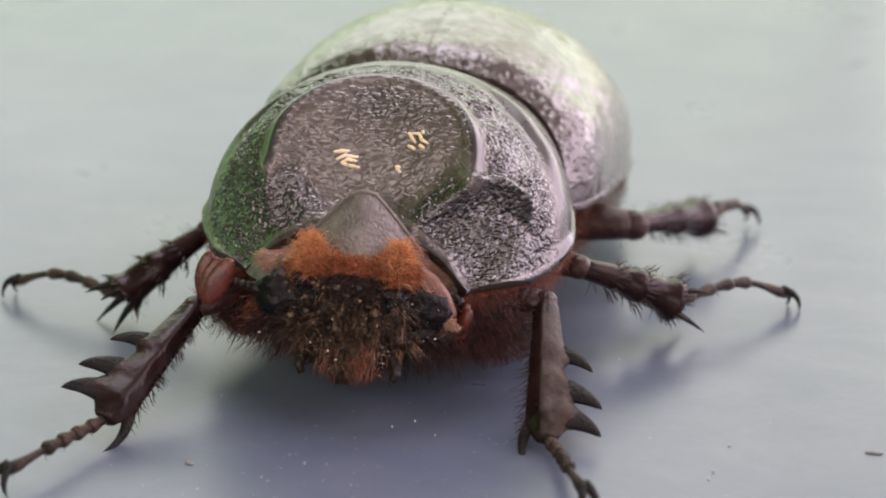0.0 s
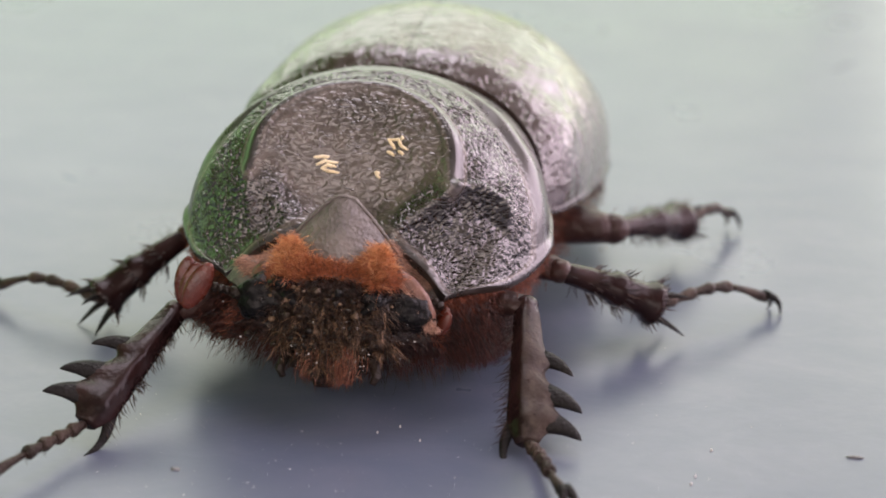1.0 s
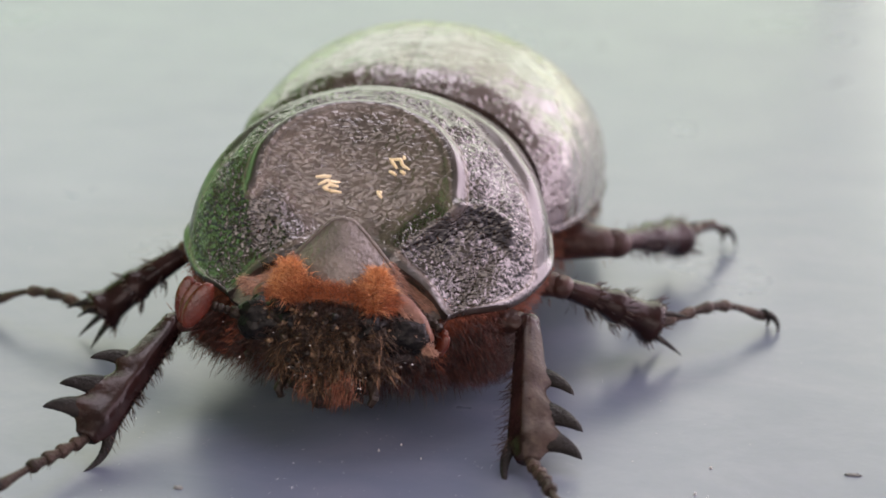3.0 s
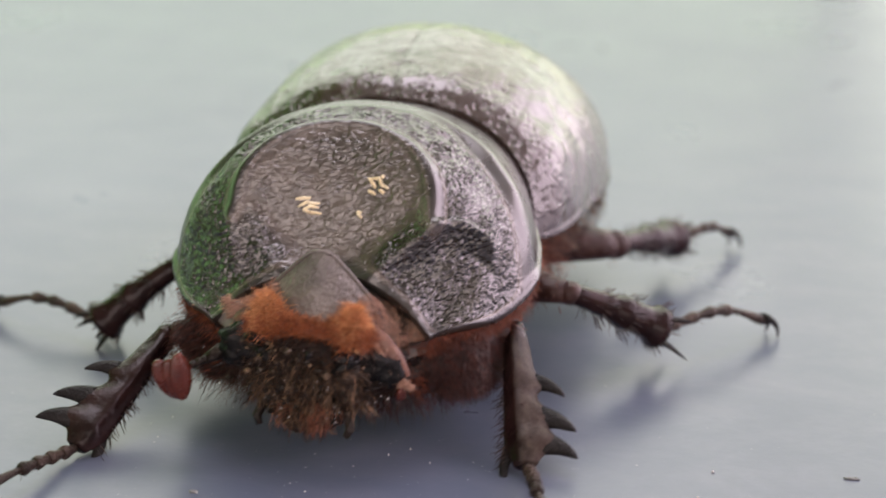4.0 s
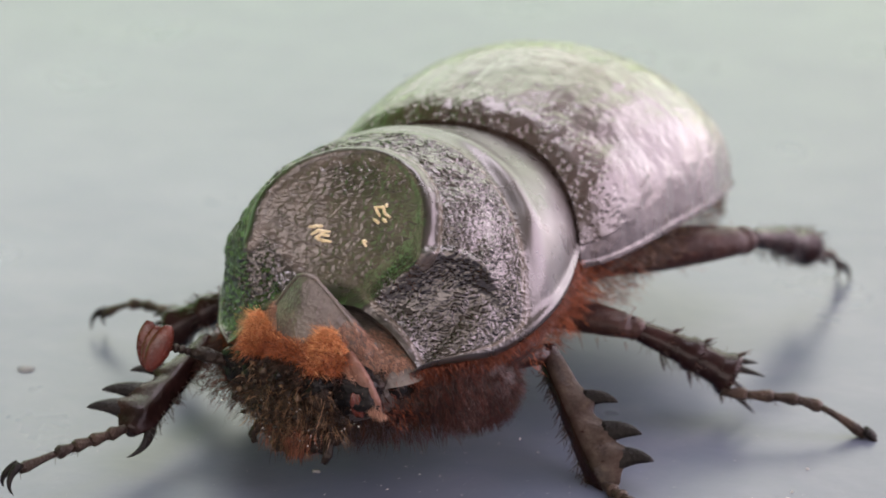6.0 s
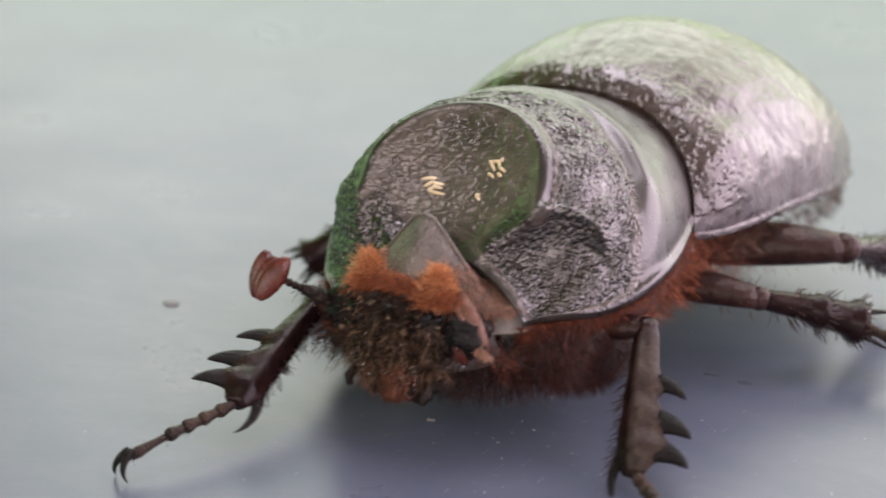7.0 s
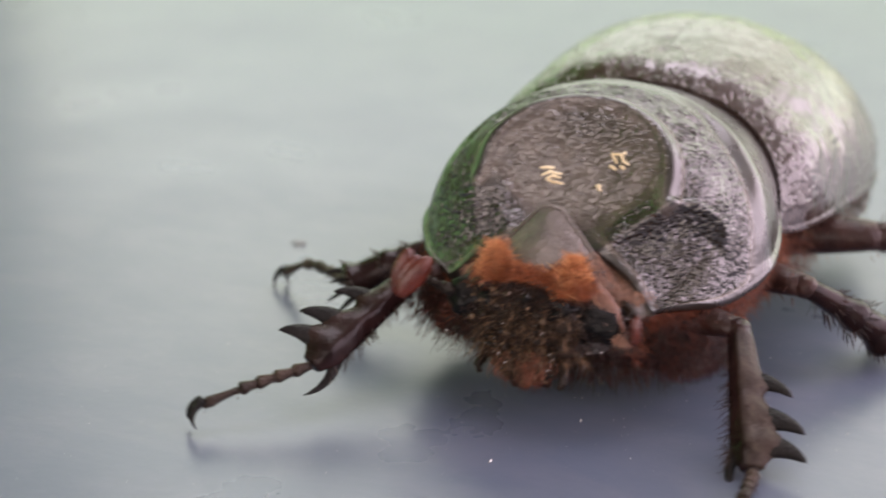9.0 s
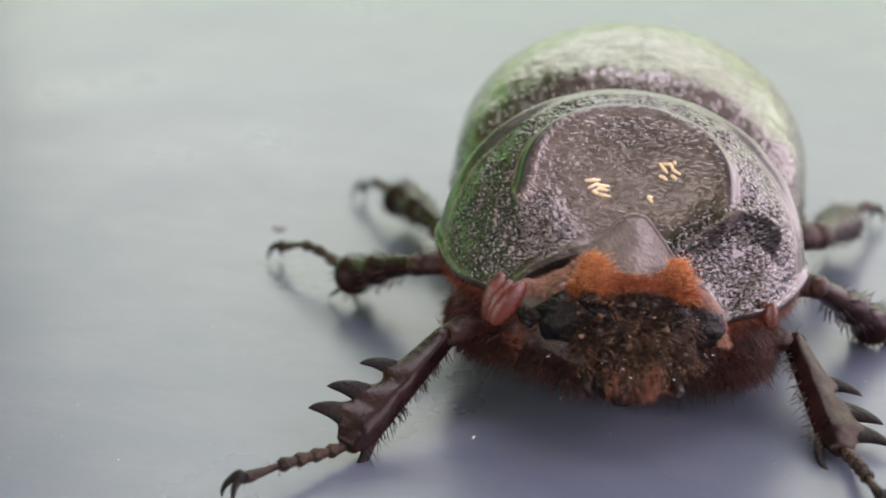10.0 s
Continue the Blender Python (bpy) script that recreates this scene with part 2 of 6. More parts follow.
class Shape:
    """Collects vertices and faces of one mesh."""

    def __init__(self):
        self.v, self.f, self.i = [], [], []

    def grid(self, rows, closed=False, mat=0):
        n, base = len(rows[0]), len(self.v)
        for r in rows:
            self.v.extend([tuple(p) for p in r])
        for j in range(len(rows) - 1):
            for i in range(n if closed else n - 1):
                a, b = base + j * n + i, base + j * n + (i + 1) % n
                self.f.append((a, b, b + n, a + n))
                self.i.append(mat)
        return base

    def cap(self, start, n, mat=0, flip=False):
        loop = list(range(start, start + n))
        self.f.append(tuple(reversed(loop)) if flip else tuple(loop))
        self.i.append(mat)

    def tube(self, pts, radii, n=10, flat=1.0, across=(0, 0, 1), mat=0):
        """A rounded tube along pts; flat squeezes it along the direction across."""
        pts = [Vector(p) for p in pts]
        rows = []
        for k, p in enumerate(pts):
            d = (pts[min(k + 1, len(pts) - 1)] - pts[max(k - 1, 0)]).normalized()
            c = Vector(across)
            c = (c - d * c.dot(d))
            c = c.normalized() if c.length > 1e-6 else d.orthogonal().normalized()
            s = d.cross(c)
            r = radii[k]
            rows.append([p + s * (r * math.cos(a)) + c * (r * flat * math.sin(a)) for a in (2 * math.pi * q / n for q in range(n))])
        base = self.grid(rows, True, mat)
        self.cap(base, n, mat, True)
        self.cap(base + n * (len(rows) - 1), n, mat)
        return self

    def ball(self, c, r, n=18, m=12, mat=0, wobble=0.0, seed=0):
        rows = []
        for j in range(m + 1):
            th = math.pi * (0.02 + 0.96 * j / m)
            row = []
            for i in range(n):
                ph = 2 * math.pi * i / n
                d = Vector((math.sin(th) * math.cos(ph), math.sin(th) * math.sin(ph), math.cos(th)))
                k = 1 + wobble * noise.noise(d * 2.3 + Vector((seed, 0, 0)))
                row.append((c[0] + r[0] * d.x * k, c[1] + r[1] * d.y * k, c[2] + r[2] * d.z * k))
            rows.append(row)
        base = self.grid(rows, True, mat)
        self.cap(base, n, mat)
        self.cap(base + n * m, n, mat, True)
        return self

    def spike(self, root, tip, r, bend=(0, 0, 0), n=8, steps=5, flat=1.0, mat=0):
        root, tip, bend = Vector(root), Vector(tip), Vector(bend)
        pts, rad = [], []
        for k in range(steps + 1):
            u = k / steps
            pts.append(root.lerp(tip, u) + bend * (4 * u * (1 - u)))
            rad.append(r * (1 - u) ** 0.7 + r * 0.04)
        return self.tube(pts, rad, n, flat, (0, 0, 1), mat)

    def hair(self, root, d, length, r, droop=0.0, rng=random):
        """One tapered three-sided hair in two bends."""
        root, d = Vector(root), Vector(d).normalized()
        s = d.orthogonal().normalized()
        q = d.cross(s)
        side = (s * rng.uniform(-1, 1) + q * rng.uniform(-1, 1)) * (0.14 * length)
        mid = root + d * (0.55 * length) + side * 0.6
        tip = root + d * length - side * 0.2 + Vector((0, 0, -droop * length))
        b = len(self.v)
        for c, w in ((root, r), (mid, r * 0.75)):
            for a in (0.0, 2.094, 4.189):
                self.v.append(tuple(c + (s * math.cos(a) + q * math.sin(a)) * w))
        self.v.append(tuple(tip))
        for k in range(3):
            e = (k + 1) % 3
            self.f.append((b + k, b + e, b + 3 + e, b + 3 + k))
            self.f.append((b + 3 + k, b + 3 + e, b + 6))
            self.i.extend((0, 0))

    def object(self, name, mats, parent=None, label="", smooth=True):
        me = mesh_of(name, self.v, self.f, mats, self.i, smooth)
        o = new(name, me)
        if parent is not None:
            o.parent = parent
        if label:
            tagged(o, label)
        return o


def smooth_table(x, table):
    return float(np.interp(x, *_dense(tuple(table))))


_cache = {}


def _dense(table):
    if table not in _cache:
        xs = np.array([p[0] for p in table], float)
        ys = np.array([p[1] for p in table], float)
        m = np.gradient(ys, xs)
        gx, gy = [], []
        for k in range(len(xs) - 1):
            h = xs[k + 1] - xs[k]
            for u in np.linspace(0, 1, 12, endpoint=False):
                h00, h10, h01, h11 = 2*u**3-3*u**2+1, u**3-2*u**2+u, -2*u**3+3*u**2, u**3-u**2
                gx.append(xs[k] + u * h)
                gy.append(h00*ys[k] + h10*h*m[k] + h01*ys[k+1] + h11*h*m[k+1])
        gx.append(xs[-1])
        gy.append(ys[-1])
        _cache[table] = (np.array(gx), np.array(gy))
    return _cache[table]


def smoothstep(a, b, x):
    if a > b:
        return 1.0 - smoothstep(b, a, x)
    u = min(max((x - a) / (b - a), 0.0), 1.0)
    return u * u * (3 - 2 * u)


# ---- room ----


def box(sh, x0, y0, z0, x1, y1, z1):
    b = len(sh.v)
    sh.v.extend([(x0, y0, z0), (x1, y0, z0), (x1, y1, z0), (x0, y1, z0), (x0, y0, z1), (x1, y0, z1), (x1, y1, z1), (x0, y1, z1)])
    for f in ((0, 3, 2, 1), (4, 5, 6, 7), (0, 1, 5, 4), (1, 2, 6, 5), (2, 3, 7, 6), (3, 0, 4, 7)):
        sh.f.append(tuple(b + k for k in f))
        sh.i.append(0)


def build_room():
    r, h, t = ROOM * 1000, HIGH * 1000, 120
    s = Shape()
    n = 40
    s.grid([[(-r - t + (2 * r + 2 * t) * i / n, -r - t + (2 * r + 2 * t) * j / n, 0) for i in range(n + 1)] for j in range(n + 1)])
    tagged(s.object("floor", [M_FLOOR]), "smooth matt blue-grey coated floor with fine dust", "floor", kind="structure")
    # walls and ceiling are out of view, added to shape light and reflections
    s = Shape()
    for x0, y0, x1, y1 in ((-r - t, -r - t, r + t, 345), (-r - t, 1655, r + t, r + t), (-r - t, 345, -1005, 1655), (505, 345, r + t, 1655)):
        box(s, x0, y0, h, x1, y1, h + t)
    tagged(s.object("ceiling", [M_WALL], smooth=False), "unseen plain pale ceiling, open for the overhead fill", "ceiling", kind="structure")
    s = Shape()                                   # far wall with two window openings
    box(s, -r, r, 2410, r, r + t, h)
    box(s, -r, r, 0, r, r + t, 25)
    box(s, -r, r, 25, -1910, r + t, 510)
    box(s, -r, r, 510, 80, r + t, 560)
    box(s, -r, r, 560, -1860, r + t, 2410)
    box(s, 80, r, 25, 105, r + t, 2410)
    box(s, 865, r, 25, 875, r + t, 2410)
    box(s, 1910, r, 25, r, r + t, 2410)
    tagged(s.object("wall_north", [M_WALL], smooth=False), "unseen pale wall with large window openings", "wall", kind="structure")
    s = Shape()                                   # side window
    y0, y1, z0, z1 = -610, 1910, 40, 2300
    box(s, r, -r, 0, r + t, y0, h)
    box(s, r, y1, 0, r + t, r + t, h)
    box(s, r, y0, z1, r + t, y1, h)
    box(s, r, y0, 0, r + t, y1, z0)
    tagged(s.object("wall_east", [M_WALL], smooth=False), "unseen pale wall with a wide window opening", "wall", kind="structure")
    s = Shape()
    box(s, -r - t, -r, 0, -r, r + t, 30)
    box(s, -r - t, -r, 890, -r, r + t, h)
    box(s, -r - t, -r, 30, -r, -510, 890)
    box(s, -r - t, 1910, 30, -r, r + t, 890)
    tagged(s.object("wall_west", [M_GREENWALL], smooth=False), "unseen wall coloured green to tint reflections, with a wide window opening", "wall", kind="structure")
    s = Shape()
    box(s, -r - t, -r - t, 0, r + t, -r, 250)
    box(s, -r - t, -r - t, 1470, r + t, -r, h)
    box(s, -r - t, -r - t, 250, -1610, -r, 1470)
    box(s, 1810, -r - t, 250, r + t, -r, 1470)
    tagged(s.object("wall_south", [M_WALL], smooth=False), "unseen pale wall with a wide low opening for the front fill", "wall", kind="structure")


# ---- beetle body ----
P_W = ((0, 6.0), (0.12, 7.9), (0.27, 9.35), (0.45, 10.1), (0.62, 10.0), (0.8, 9.4), (1, 8.5))
P_T = ((0, 9.1), (0.10, 12.7), (0.22, 14.9), (0.36, 15.6), (0.52, 15.6), (0.7, 15.3), (0.86, 14.8), (1, 14.2))
P_E = ((0, 6.4), (0.25, 6.5), (0.5, 7.0), (0.75, 7.6), (1, 8.2))
E_W = ((0, 9.2), (0.05, 10.1), (0.12, 10.7), (0.3, 11.3), (0.5, 11.6), (0.68, 11.3), (0.82, 10.4), (0.93, 7.5), (1, 2.2))
E_T = ((0, 14.75), (0.03, 15.25), (0.07, 15.65), (0.12, 15.95), (0.28, 16.6), (0.45, 16.6), (0.6, 15.9), (0.75, 14.2), (0.88, 11.4), (1, 6.6))
E_E = ((0, 8.0), (0.3, 7.6), (0.7, 6.6), (1, 5.6))
E_Y0, E_Y1 = 16.4, 40.0


def pronotum_point(th, v):
    """A point of the pronotum and the strength of its wrinkles."""
    s, c = math.sin(th), max(math.cos(th), 0.0)
    edge = abs(s)
    yf = 1.7 * (1 - edge ** 2)
    yb = 15.6 + 1.1 * c
    y = yf + (yb - yf) * v
    w, zt, ze = smooth_table(v, P_W), smooth_table(v, P_T), smooth_table(v, P_E)
    x = w * s
    front = 1 - smoothstep(0.0, 0.22, v)
    arch = c ** 0.92 * (1 - front) + (1 - ((edge * edge + 0.03) ** 0.625 - 0.03 ** 0.625)) * front
    z = ze + (zt - ze) * arch
    ax = abs(x)
    # the steep hollow at the front, with its raised rim and lower ridge
    p, q = x / 5.0, (y - 3.15) / 3.55
    r = math.hypot(p, q)
    line = 1.75 + 0.43 * (ax - 2.6)
    above = smoothstep(-0.25, 1.1, y - line)
    inward = Vector((0, 0.62, -0.78))
    d = 1.25 * (1 - r * r) ** 1.25 * above if r < 1 else 0.0
    rim = 0.42 * math.exp(-((r - 1.08) / 0.095) ** 2) * smoothstep(-0.4, 0.5, y - line + 1.0 * smoothstep(1.0, -3.0, x))
    ridge = (0.3 + 0.7 * smoothstep(-2.5, 2.5, x)) * 0.42 * math.exp(-((y - line) / 0.20) ** 2) * smoothstep(1.8, 3.6, ax) * (1 - smoothstep(5.5, 6.3, ax))
    tooth = 0.55 * math.exp(-((ax - 5.2) / 0.5) ** 2 - ((y - 2.9) / 0.55) ** 2)
    # side hollow outside the rim, bounded below by a low ridge and outside by a long one
    ro = math.hypot(x / 10.5, (y - 4.8) / 7.6)
    side = 0.75 * math.exp(-((ro - 0.83) / 0.13) ** 2) * smoothstep(0.25, 0.75, edge)
    outer = 0.30 * math.exp(-((ro - 1.0) / 0.085) ** 2)
    lower = 0.40 * math.exp(-((y - line) / 0.20) ** 2) * smoothstep(5.2, 5.9, ax) * (1 - smoothstep(8.2, 8.9, ax))
    inside = smoothstep(0.0, 0.10, v) * (1 - smoothstep(0.93, 1.0, edge))
    share = 0.12 + 0.88 * smoothstep(-2.5, 2.5, x)
    foot = 0.80 * share * smoothstep(0.0, 1.2 - 0.6 * smoothstep(-2.5, 2.5, x), line - y) * inside
    blister = 0.55 * math.exp(-((ax - 8.3) / 0.45) ** 2 - ((y - 4.6) / 0.9) ** 2)
    lift = rim + ridge + (tooth + lower) * share + outer + blister - side - foot
    pos = Vector((x, y, z)) + inward * d + Vector((0.5 * s, -0.45, 0.6)) * lift
    pos += Vector((0.3 * s, -0.5, 0.5)) * (0.10 * noise.noise(Vector((x, y, z)) * 0.55))
    # thin turned-up margin
    lip = math.exp(-(v / 0.028) ** 2) + math.exp(-((1.5708 - abs(th)) / 0.05) ** 2)
    pos += Vector((0.30 * s, -0.18, 0.24)) * min(lip, 1)
    rw = math.hypot(x / 10.1, (y - 4.5) / 6.3)
    rough = (1 - smoothstep(0.90, 1.06, rw)) * (1 - math.exp(-((r - 1.11) / 0.125) ** 2) * smoothstep(-0.6, 0.3, y - line)) * (1 - 0.8 * min(lip, 1))
    low = (1 - smoothstep(4.6, 6.8, y)) * smoothstep(6.5, 8.0, ax) * (1 - 0.9 * min(lip, 1))
    rough = max(rough, 0.75 * low)
    rough *= 1 - 0.52 * (1 - smoothstep(0.97, 1.02, r)) * above
    if r < 1:
        rough += 0.16 * above * smoothstep(0.05, 0.6, q) * (1 - smoothstep(0.2, 0.9, abs(p))) * (1 - smoothstep(0.7, 0.98, r))
    return pos, max(rough, 0.0)


def put_attribute(me, name, values):
    a = me.attributes.new(name, "FLOAT", "POINT")
    a.data.foreach_set("value", values)


def granule(p, w):
    """Height of the worn granules at a point: flat-topped in the hollow, high on the flanks."""
    q = Vector((p.x * 1.8, p.y * 2.8, p.z * 2.8)) + 0.7 * noise.noise_vector(p * 1.4)
    d = noise.voronoi(q)[0]
    h = smoothstep(0.0, 0.42, d[1] - d[0])
    size = 0.75 + 0.9 * noise.noise(p * 0.8)
    return 0.13 * w ** 2.5 * h * max(size, 0.15)


def build_pronotum(parent):
    nu, nv = 540, 390
    field = [[pronotum_point((-1 + 2 * i / nu) * math.pi / 2, (j / nv) ** 1.15) for i in range(nu + 1)] for j in range(nv + 1)]
    rows, rough = [], []
    for j in range(nv + 1):
        row = []
        for i in range(nu + 1):
            p, w = field[j][i]
            if w > 0.02:                # raised granules and short wrinkles
                across = field[j][min(i + 1, nu)][0] - field[j][max(i - 1, 0)][0]
                along = field[min(j + 1, nv)][i][0] - field[max(j - 1, 0)][i][0]
                n = across.cross(along)
                if n.length > 1e-9:
                    p = p + n.normalized() * granule(p, w)
            row.append(p)
            rough.append(w)
        # margin folded under
        for k, (inx, dz) in enumerate(((0.15, -0.35), (0.9, -0.55), (2.2, -0.5))):
            row.append((row[nu].x - inx, row[nu].y, row[nu].z + dz))
            rough.append(0)
        left = [(row[0].x + inx, row[0].y, row[0].z + dz) for inx, dz in ((2.2, -0.5), (0.9, -0.55), (0.15, -0.35))]
        rows.append(left + row)
        rough = rough[:len(rough) - len(row)] + [0, 0, 0] + rough[len(rough) - len(row):]
    s = Shape()
    s.grid(rows)
    # front and back edges turned down
    last, first = rows[-1], rows[0]
    s.grid([last, [(p[0] * 0.985, p[1] + 0.15, p[2] - 0.35) for p in last], [(p[0] * 0.93, p[1] - 0.2, p[2] - 1.0) for p in last]])
    s.grid([[(p[0] * 0.93, p[1] + 0.9, p[2] - 0.8) for p in first], [(p[0] * 0.99, p[1] + 0.1, p[2] - 0.3) for p in first], first])
    rough += [0] * (len(s.v) - len(rough))
    o = s.object("pronotum", [M_PRON], parent, "black wrinkled pronotum with a rimmed hollow")
    put_attribute(o.data, "wrinkle", rough)
    return o


# clusters of pale raised marks in the hollow: centre, then short strokes of points across and up
PALE_MARKS = (
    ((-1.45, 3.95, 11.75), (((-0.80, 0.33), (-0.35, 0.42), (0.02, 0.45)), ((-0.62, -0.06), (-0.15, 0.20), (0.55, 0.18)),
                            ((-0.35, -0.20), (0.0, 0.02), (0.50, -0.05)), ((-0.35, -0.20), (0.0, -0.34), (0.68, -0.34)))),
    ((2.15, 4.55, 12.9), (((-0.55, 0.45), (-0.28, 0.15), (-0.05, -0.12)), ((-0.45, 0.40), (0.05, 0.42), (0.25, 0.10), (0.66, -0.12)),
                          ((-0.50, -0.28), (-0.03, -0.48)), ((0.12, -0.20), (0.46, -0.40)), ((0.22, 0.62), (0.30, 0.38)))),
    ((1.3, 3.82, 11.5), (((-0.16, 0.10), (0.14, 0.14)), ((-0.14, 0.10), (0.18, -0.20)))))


def build_pale_marks(parent, shell):
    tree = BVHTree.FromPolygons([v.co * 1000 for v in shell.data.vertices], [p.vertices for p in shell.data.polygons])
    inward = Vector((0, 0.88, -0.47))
    for centre, strokes in PALE_MARKS:
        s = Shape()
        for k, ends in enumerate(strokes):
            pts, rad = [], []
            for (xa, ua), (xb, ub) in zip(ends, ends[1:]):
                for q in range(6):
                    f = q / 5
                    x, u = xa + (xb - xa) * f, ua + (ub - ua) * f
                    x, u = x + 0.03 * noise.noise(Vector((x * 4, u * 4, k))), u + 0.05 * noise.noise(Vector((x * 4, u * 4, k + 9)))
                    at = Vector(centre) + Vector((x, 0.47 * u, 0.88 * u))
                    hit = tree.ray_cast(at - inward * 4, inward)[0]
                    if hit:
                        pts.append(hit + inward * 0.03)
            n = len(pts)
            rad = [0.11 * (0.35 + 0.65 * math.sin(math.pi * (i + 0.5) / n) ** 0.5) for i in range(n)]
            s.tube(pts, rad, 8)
        s.object("pale_mark", [M_PALE_MARK], parent, "short pale yellow wavy marks on the shell")


def elytron_point(a, v):
    """a from 0 at the seam to 1 at the outer edge."""
    th = a * math.pi / 2 * 1.06
    w, zt, ze = smooth_table(v, E_W), smooth_table(v, E_T), smooth_table(v, E_E)
    y = E_Y0 + (E_Y1 - E_Y0) * v - 2.6 * smoothstep(0.3, 1.0, a) * (1 - v) ** 3
    x, z = w * math.sin(th), ze + (zt - ze) * max(math.cos(th), -0.05) ** 1.0 if math.cos(th) > 0 else ze + (zt - ze) * math.cos(th)
    seam = math.exp(-(a / 0.02) ** 2)
    base = math.exp(-(v / 0.03) ** 2)
    hump = 0.45 * math.exp(-((a - 0.72) / 0.12) ** 2 - ((v - 0.10) / 0.08) ** 2)
    dent = 0.32 * math.exp(-((a - 0.86) / 0.10) ** 2 - ((v - 0.03) / 0.06) ** 2)
    rows_ = 0.018 * math.cos(a * 62.0) * smoothstep(0.04, 0.12, a) * (1 - smoothstep(0.6, 0.8, a))
    z += -0.07 * seam - 0.12 * base * (1 - a) + hump - dent + rows_
    x += 0.25 * hump
    return Vector((x, y, z))


def build_elytron(parent, side):
    nu, nv = 80, 110
    rows, rough = [], []
    for j in range(nv + 1):
        v = j / nv
        row = []
        for i in range(nu + 1):
            a = i / nu
            p = elytron_point(a, v)
            row.append((side * (p.x + 0.02), p.y, p.z))
            rough.append(1.0 - 0.94 * smoothstep(0.05, 0.15, v + 0.05 * noise.noise(Vector((p.x * 1.3, 0, 0)))) if a < 0.9 else 0.06)
        e = row[-1]
        for inx, dz in ((-0.25, -0.25), (0.3, -0.5), (1.2, -0.3)):
            row.append((e[0] - side * inx, e[1], e[2] + dz))
            rough.append(0)
        rows.append(row if side > 0 else list(reversed(row)))
        if side < 0:
            k = len(row)
            rough[-k:] = list(reversed(rough[-k:]))
    s = Shape()
    f = rows[0]
    s.grid(rows)
    s.grid([[(p[0] * 0.93, p[1] + 0.5, p[2] - 1.5) for p in f], [(p[0] * 0.98, p[1] - 0.05, p[2] - 0.4) for p in f], f])
    rough += [0] * (len(s.v) - len(rough))
    o = s.object("elytron", [M_ELY], parent, "glossy dark brown wing case with rows of pits")
    put_attribute(o.data, "wrinkle", rough)
    return o


def build_body():
    beetle = tagged(new("beetle"), "glossy brown-black horned beetle with orange hair, walking on the floor", "beetle")
    pronotum = build_pronotum(beetle)
    build_pale_marks(pronotum, pronotum)
    for side in (-1, 1):
        build_elytron(beetle, side)
    s = Shape()
    rows = []
    for j in range(9):
        u = j / 8
        w = 2.4 * (1 - u ** 1.6) + 0.05
        rows.append([(w * (-1 + 2 * i / 10), 15.9 + 2.9 * u, 13.75 + 0.75 * u + 0.25 * math.sin(3.1 * u) - 0.6 * ((-1 + 2 * i / 10) ** 2)) for i in range(11)])
    s.grid(rows)
    s.grid([[(p[0], p[1], p[2] - 1.2) for p in rows[0]], rows[0]])
    s.object("scutellum", [M_ELY], beetle, "small dark shield between the wing cases")
    s = Shape()                        # chest below the pronotum
    s.ball((0, 8.0, 5.6), (9.2, 7.6, 3.6), 40, 20, wobble=0.06)
    s.ball((0, 4.1, 3.75), (8.4, 3.5, 2.6), 40, 20, wobble=0.10, seed=6)
    for side in (-1, 1):               # hip bulges of the forelegs
        s.ball((side * 6.3, 4.6, 3.6), (2.8, 2.6, 2.1), 24, 14, wobble=0.1, seed=9 + side)
    s.ball((0, 16.0, 6.4), (8.8, 6.5, 4.6), 32, 16, wobble=0.06, seed=3)
    s.object("chest", [M_BODY], beetle, "red-brown hairy underside of the chest")
    s = Shape()
    rows = []
    for j in range(25):
        v = j / 24
        y = 17 + 22.6 * v
        w = smooth_table(min(v * 0.97, 1), E_W) * 0.985
        row = []
        for i in range(33):
            a = -1 + 2 * i / 32
            ring = 0.18 * math.cos(v * 40)
            row.append((w * a, y, 7.4 - 1.0 * v - (4.6 - 2.4 * v + ring) * (1 - abs(a) ** 4.5)))
        rows.append(row)
    s.grid(rows)
    s.object("abdomen", [M_BODY], beetle, "brown ringed abdomen below the wing cases")
    return beetle


